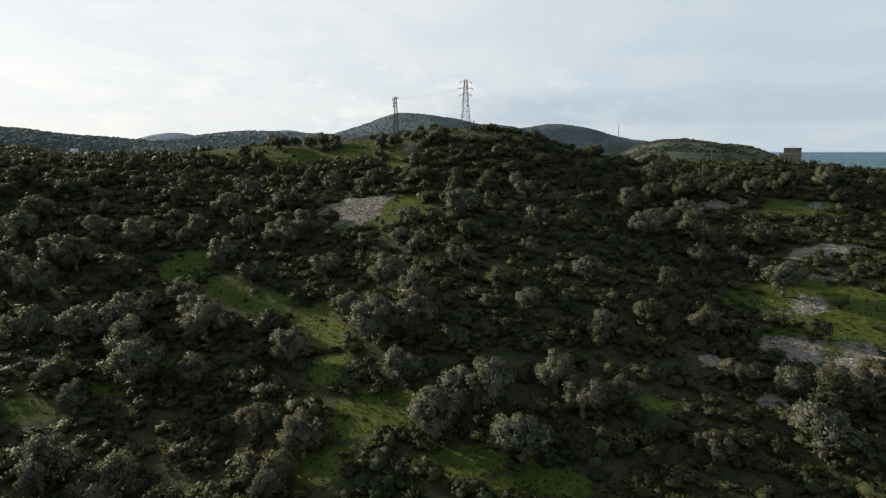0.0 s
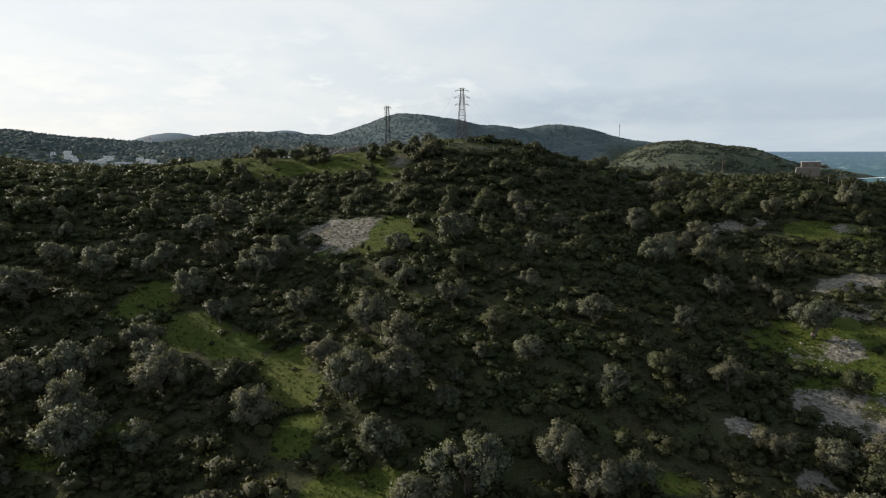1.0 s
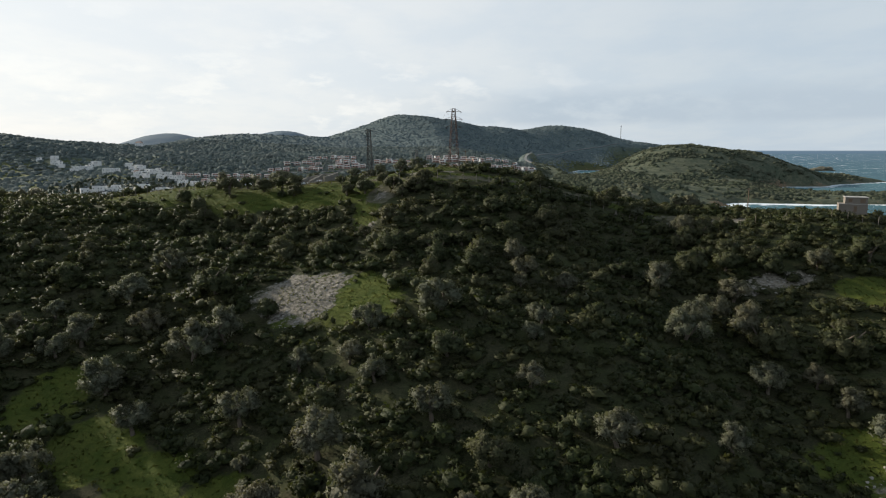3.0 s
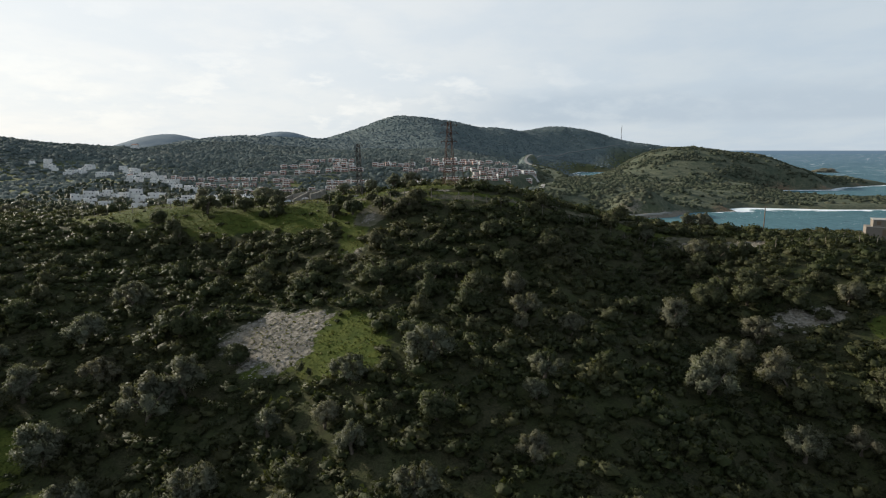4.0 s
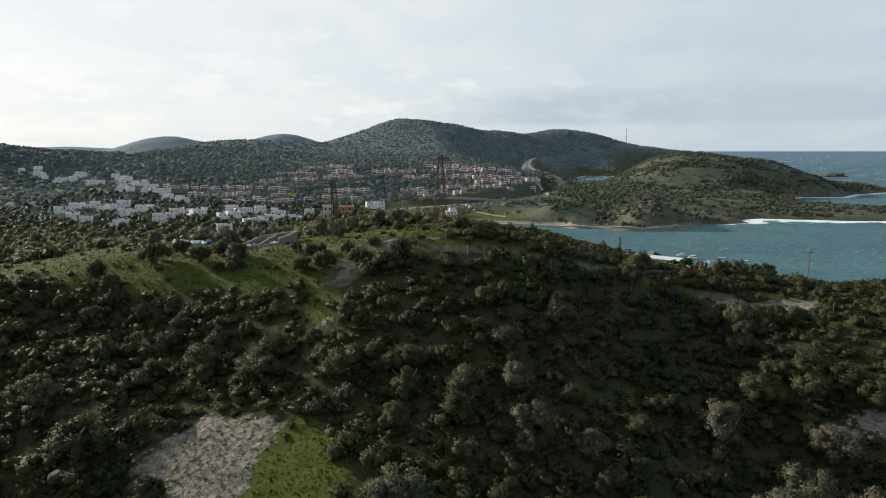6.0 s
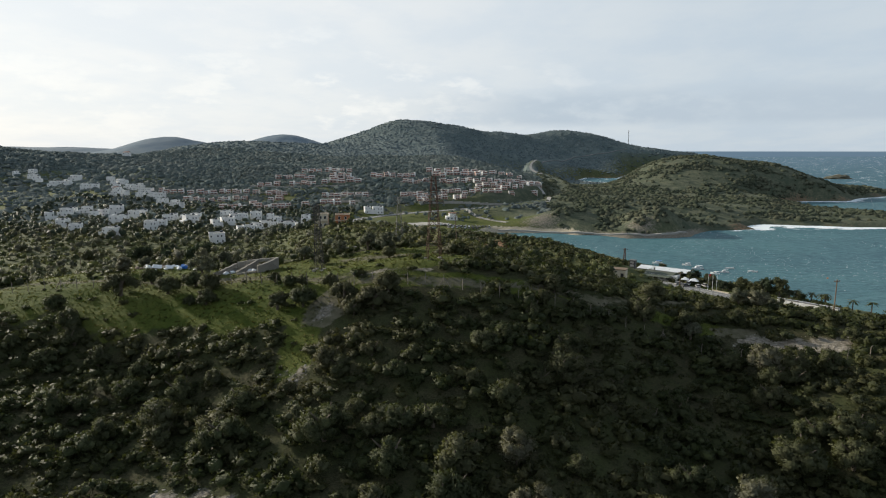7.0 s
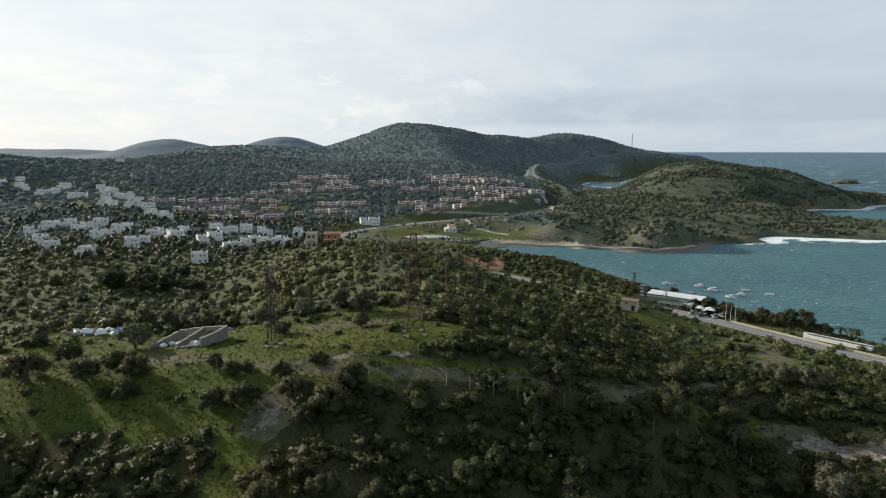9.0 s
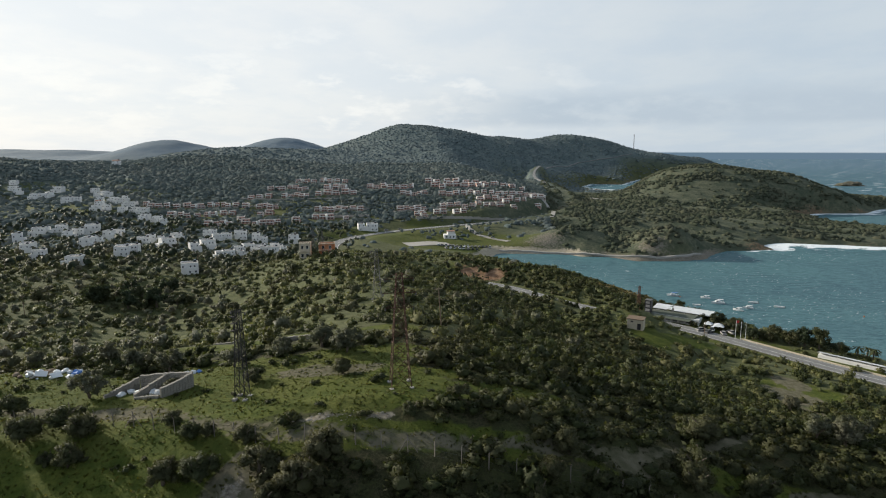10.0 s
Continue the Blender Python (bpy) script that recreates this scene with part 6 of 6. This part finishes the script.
strip("road_wall", COAST_ROAD[0:5], (4.7, 5.0), 0.5, CREAM_WALL, "low pale wall along the sea side of the road", "wall", 1.1)
strip("kerb", COAST_ROAD[9:17], (-4.5, -4.1), 0.4, CONCRETE, "pale concrete kerb along the bend", "kerb", 0.5)
SHORE_PATH = [(52, 576), (75, 574), (103, 570), (116, 561), (132, 561), (151, 545), (182, 545), (203, 556)]
strip("shore_path", SHORE_PATH, (-1.6, 1.6), 0.5, CONCRETE, "pale concrete path along the foot of the headland", "path", 1.2)
strip("hill_track", [(135, 762), (190, 800), (214, 838), (222, 880), (205, 930)], (-2.6, 2.6), 0.3, CONCRETE, "pale dirt track up to the headland", "track", 0.6)
strip("town_lane", [(-345, 700), (-318, 668), (-288, 628), (-276, 612)], (-2.6, 2.6), 0.35, CONCRETE, "pale concrete lane down through the town", "lane", 0.6)
strip("villa_lane", [(112, 690), (124, 735), (122, 770), (100, 792), (60, 804), (10, 808)], (-2.2, 2.2), 0.35, CONCRETE, "pale lane between the villas", "lane", 0.6)
strip("beach_lane", [(30, 676), (28, 648), (40, 620), (62, 596)], (-2.2, 2.2), 0.3, CONCRETE, "pale dirt lane down to the beach", "lane", 0.6)
sheet = thing("shed_roof", pose(154, 310.5, 7.2, 0, 0, -48), "long white sheet roof of a low shed beside the road", "shed")
part("roof", box(bmesh.new(), -11, -1.7, 1.5, 11, 1.9, 1.65, 0.03, pose(0, 0, 0, -12, 0, 0)), WHITE_SHEET, sheet)
part("wall", box(bmesh.new(), -10.8, -1.3, -3, 10.8, 1.6, 1.2, 0.02), WHITE_WALL, sheet)
court = strip("court", [(-22, 566), (12, 580)], (-9, 9), 0.35, CONCRETE, "pale concrete sports court by the beach", "court", 0.6)
beach_house = thing("beach_house", pose(13, 604, ground_at(13, 604), 0, 0, 8), "small white beach house with a tiled roof", "house")
part("wall", box(bmesh.new(), -5, 0, -1.5, 5, 7, 3.4, 0.03), WHITE_WALL, beach_house)
part("upper_wall", box(bmesh.new(), -2, 1, 3.4, 4, 6.5, 6.0, 0.03), WHITE_WALL, beach_house)
part("roof", box(bmesh.new(), -2.4, 0.6, 6.0, 4.4, 6.9, 6.25, 0.05), TILE_ROOF, beach_house)
for x in (-3, 0, 3):
    pane(beach_house, x, 0, 0.9, 1.2, 1.4)


# ---- cars and boats ----
def car(mat, kind=0):
    c = thing("car", pose(0, 0, -200), "small parked car seen from afar", "car", "cars parked by the beach")
    tall = 1.0 if kind == 0 else 1.5
    bm = bmesh.new()
    box(bm, -2.1, -0.85, 0.3, 2.1, 0.85, 0.95, 0.12)
    part("body", bm, mat, c)
    bm = bmesh.new()
    v = [bm.verts.new(q) for q in ((-1.5, -.75, .95), (1.1, -.75, .95), (1.1, .75, .95), (-1.5, .75, .95), (-1.1, -.62, .5 + tall), (.5, -.62, .5 + tall), (.5, .62, .5 + tall), (-1.1, .62, .5 + tall))]
    for f in ((0, 1, 5, 4), (1, 2, 6, 5), (2, 3, 7, 6), (3, 0, 4, 7), (4, 5, 6, 7)):
        bm.faces.new([v[i] for i in f])
    cab = part("cabin", bm, GLASS, c, "dark glazed cabin")
    part("roof", box(bmesh.new(), -1.1, -0.62, 0.49 + tall, 0.5, 0.62, 0.55 + tall, 0.02), mat, cab)
    for x in (-1.3, 1.3):
        for y in (-0.8, 0.8):
            part("wheel", bar(bmesh.new(), (x, y - 0.1, 0.32), (x, y + 0.1, 0.32), 0.32, 10), DARK, c)
    return c


def boat(kind):
    b = thing("motor_boat", pose(0, 0, -200), "white moored motor boat with a small cabin" if kind else "low open white fishing boat at its mooring", "boat", "boats moored in the bay")
    bm = bmesh.new()
    rows = []
    for x, half, deck in ((-3.2, 0.95, 0.75), (-1.5, 1.15, 0.75), (0.6, 1.1, 0.85), (2.2, 0.7, 1.0), (3.4, 0.06, 1.2)):
        rows.append([bm.verts.new(q) for q in ((x, -half, deck), (x, -half * 0.7, -0.25), (x, half * 0.7, -0.25), (x, half, deck))])
    for r, q in zip(rows, rows[1:]):
        for i in range(3):
            bm.faces.new((r[i], q[i], q[i + 1], r[i + 1]))
        bm.faces.new((r[3], q[3], q[0], r[0]))
    bm.faces.new(rows[0])
    part("hull", bm, WHITE_SHEET, b)
    if kind:
        cab = part("cabin", box(bmesh.new(), -1.0, -0.75, 0.75, 1.3, 0.75, 1.7, 0.12), WHITE_SHEET, b)
        part("window", box(bmesh.new(), 0.2, -0.77, 1.15, 1.1, 0.77, 1.5), GLASS, cab)
        part("canopy", box(bmesh.new(), -2.6, -0.8, 2.1, 0.6, 0.8, 2.2, 0.03), BLUE if kind == 2 else WHITE_SHEET, b)
        for x in (-2.4, 0.4):
            for y in (-0.7, 0.7):
                part("stanchion", bar(bmesh.new(), (x, y, 0.7), (x, y, 2.1), 0.035, 5), STEEL, b)
    else:
        part("bench", box(bmesh.new(), -0.6, -0.9, 0.78, -0.2, 0.9, 0.86), TIMBER, b)
        part("outboard", box(bmesh.new(), -3.6, -0.18, 0.2, -3.2, 0.18, 1.2, 0.05), DARK, b)
    return b


CARS, BOATS = [car(m) for m in (WHITE_SHEET, STEEL, DARK, GREY_ROOF)] + [car(WHITE_SHEET, 1)], [boat(k) for k in range(3)]
for k, (x, y, kind, t, s) in enumerate(((138, 436, 2, 165, 0.95), (154, 431, 1, 150, 0.75), (156, 420, 1, 175, 1.0), (160, 406, 1, 140, 0.75), (167, 410, 1, 170, 0.75), (175, 421, 0, 175, 0.75), (184, 412, 0, 160, 0.75), (143, 416, 0, 170, 0.6))):
    copy_thing(BOATS[kind], pose(x, y, 0.05, 0, 0, t) @ Matrix.Diagonal((s, s, s, 1)))
rng = np.random.RandomState(95)
spots = [(119, 346, 30), (121.5, 348.5, 60), (117, 349, 20), (127.5, 345, 100), (124, 344, 80), (-44, 634, 30), (-32, 640, 30)]
spots += [(4 + 2.9 * k, 566 + 0.7 * k, rng.uniform(70, 100)) for k in range(15)] + [(10 + 3.4 * k, 556 + 0.9 * k, rng.uniform(60, 110)) for k in range(8)]
for k, (x, y, t) in enumerate(spots):
    copy_thing(CARS[int(rng.randint(0, 5))], pose(x, y, ground_at(x, y) + 0.02, 0, 0, t))
for model in CARS + BOATS:
    for ob in list(model.children_recursive) + [model]:
        bpy.data.objects.remove(ob)
for k, (x, y) in enumerate(((216, 395), (141, 433.5))):
    buoy = thing("mooring_buoy", pose(x, y, 0.1), "small orange mooring buoy on the water", "buoy", "mooring buoys")
    bm = bmesh.new()
    bmesh.ops.create_uvsphere(bm, u_segments=10, v_segments=6, radius=0.45)
    part("float", bm, ORANGE_WALL, buoy)
    part("ring", bar(bmesh.new(), (0, 0, 0.35), (0, 0, 0.7), 0.06, 6), STEEL, buoy)


# ---- trees that stand out ----
def big_tree(name, x, y, size, mat, label, seed, tall=1.0, group=""):
    t = thing(name, pose(x, y, ground_at(x, y), 0, 0, seed * 47) @ Matrix.Diagonal((size, size, size * tall, 1)), label, "tree", group)
    v, tr, nn = plant(300 + seed, 22, (1.6, 1.6, 1.45), 0.72, 90, 0.22, 1.75, 0.9, 0.7, 0.6, 0.8)
    ob = new("crown", mesh_of("crown", v, [tr], mat, False, {"tint": np.zeros(len(v))}, nn))
    ob.parent = t
    part("trunk", loft(bmesh.new(), [(0, 0, -0.5), (0.1, 0, 1.0), (0.05, 0.05, 2.4)], [0.24, 0.18, 0.1], 7), BARK, t)
    for a in (0.3, 2.3, 4.4):
        part("limb", loft(bmesh.new(), [(0.1, 0, 1.2), (0.1 + math.cos(a) * 0.5, math.sin(a) * 0.5, 1.9), (0.1 + math.cos(a) * 0.9, math.sin(a) * 0.9, 2.7)], [0.12, 0.09, 0.04], 5), BARK, t)


for k, (x, y, s, h) in enumerate(((-138, 356, 2.9, 0.95), (-128, 366, 2.7, 0.9), (-110, 352, 2.6, 0.95), (-121, 350, 2.2, 1.0), (-100, 350, 1.9, 0.9), (-146, 372, 2.2, 1.0), (-116, 376, 2.4, 0.9))):
    big_tree("pine_tree", x, y, s, PINE, "dark broad pine tree standing in the valley", k, h, "pines in the valley")
for k, (x, y, s, h) in enumerate(((133, 338, 1.3, 1.0), (138, 334, 1.4, 0.9), (143, 331, 1.6, 1.0), (147, 328, 1.8, 1.25), (150, 324, 1.8, 1.3), (141, 338, 1.5, 1.0), (131, 345, 1.6, 0.8), (135.5, 338, 1.3, 0.9), (145, 333, 1.5, 0.9), (153, 322, 1.4, 0.8), (160, 326, 1.4, 0.8), (124, 390, 1.5, 0.8), (128, 358, 1.8, 0.7), (133, 353, 1.6, 0.7))):
    big_tree("tamarisk", x, y, s, DARK_OLIVE if k % 3 else PINE, "dense dark green tree beside the shore road", 20 + k, h, "trees along the shore")


def palm(x, y, tall, seed):
    t = thing("palm_tree", pose(x, y, ground_at(x, y), 0, 0, seed * 31), "fan palm with a shaggy green head by the shore", "tree", "palms along the shore")
    part("trunk", bar(bmesh.new(), (0, 0, -0.5), (0, 0, tall), 0.25, 8, 0.2), BARK, t)
    rng = np.random.RandomState(seed)
    for k in range(14):
        a, up = k * 2.4, rng.uniform(-0.5, 0.9)
        bm = bmesh.new()
        prev = None
        for i in range(5):
            f = i / 4
            c = Vector((math.cos(a) * 2.3 * f, math.sin(a) * 2.3 * f, tall + up * 1.6 * f - 1.3 * f * f + 0.2))
            side = Vector((-math.sin(a), math.cos(a), 0.15)) * (0.06 + 0.5 * f * (1.25 - f))
            row = (bm.verts.new(c - side), bm.verts.new(c + Vector((0, 0, 0.08))), bm.verts.new(c + side))
            if prev:
                bm.faces.new((prev[0], row[0], row[1], prev[1]))
                bm.faces.new((prev[1], row[1], row[2], prev[2]))
            prev = row
        part("frond", bm, BROOM, t)


for k, (x, y) in enumerate(((156, 322), (160, 318), (163, 314), (166, 318), (171, 309), (175, 304), (168, 324))):
    palm(x, y, 3.2 + 0.5 * (k % 3), k)
x, y, rng = scattered(97, 88, 126, 402, 446, 1.5)
keep = (coast_distance(x, y) > 1) & (np.hypot((x - 106) / 13, (y - 424) / 18) < 1)
joined("reed_bed", SMALL_KINDS, x[keep], y[keep], rng.uniform(1.3, 2.4, keep.sum()), REED, "tan reeds beside the shore", "reeds", 98)

# ---- stones and the islet ----
x, y, rng = scattered(61, -40, 100, 60, 210, 0.6)
keep = (patches(x, y, ROCKS) > 0.25) & (rng.uniform(0, 1, x.size) < 0.75)
joined("loose_stones", STONE_KINDS, x[keep], y[keep], 0.10 + 0.5 * rng.uniform(0, 1, keep.sum()) ** 5, RUBBLE, "scattered grey stones on bare rock", "stones", 62, 0.25)
islet = bmesh.new()
bmesh.ops.create_icosphere(islet, subdivisions=4, radius=1.0)
for q in islet.verts:
    q.co = Vector((q.co.x * 30, q.co.y * 20, q.co.z * 10)) * (1 + 0.35 * noise.noise(q.co * 1.6) + 0.12 * noise.noise(q.co * 6))
me = bpy.data.meshes.new("islet")
islet.to_mesh(me)
islet.free()
me.materials.append(ISLET_ROCK)
tagged(new("islet", me), "low brown rock islet off the headland", "islet", kind="structure").matrix_basis = pose(905, 1450, -1)
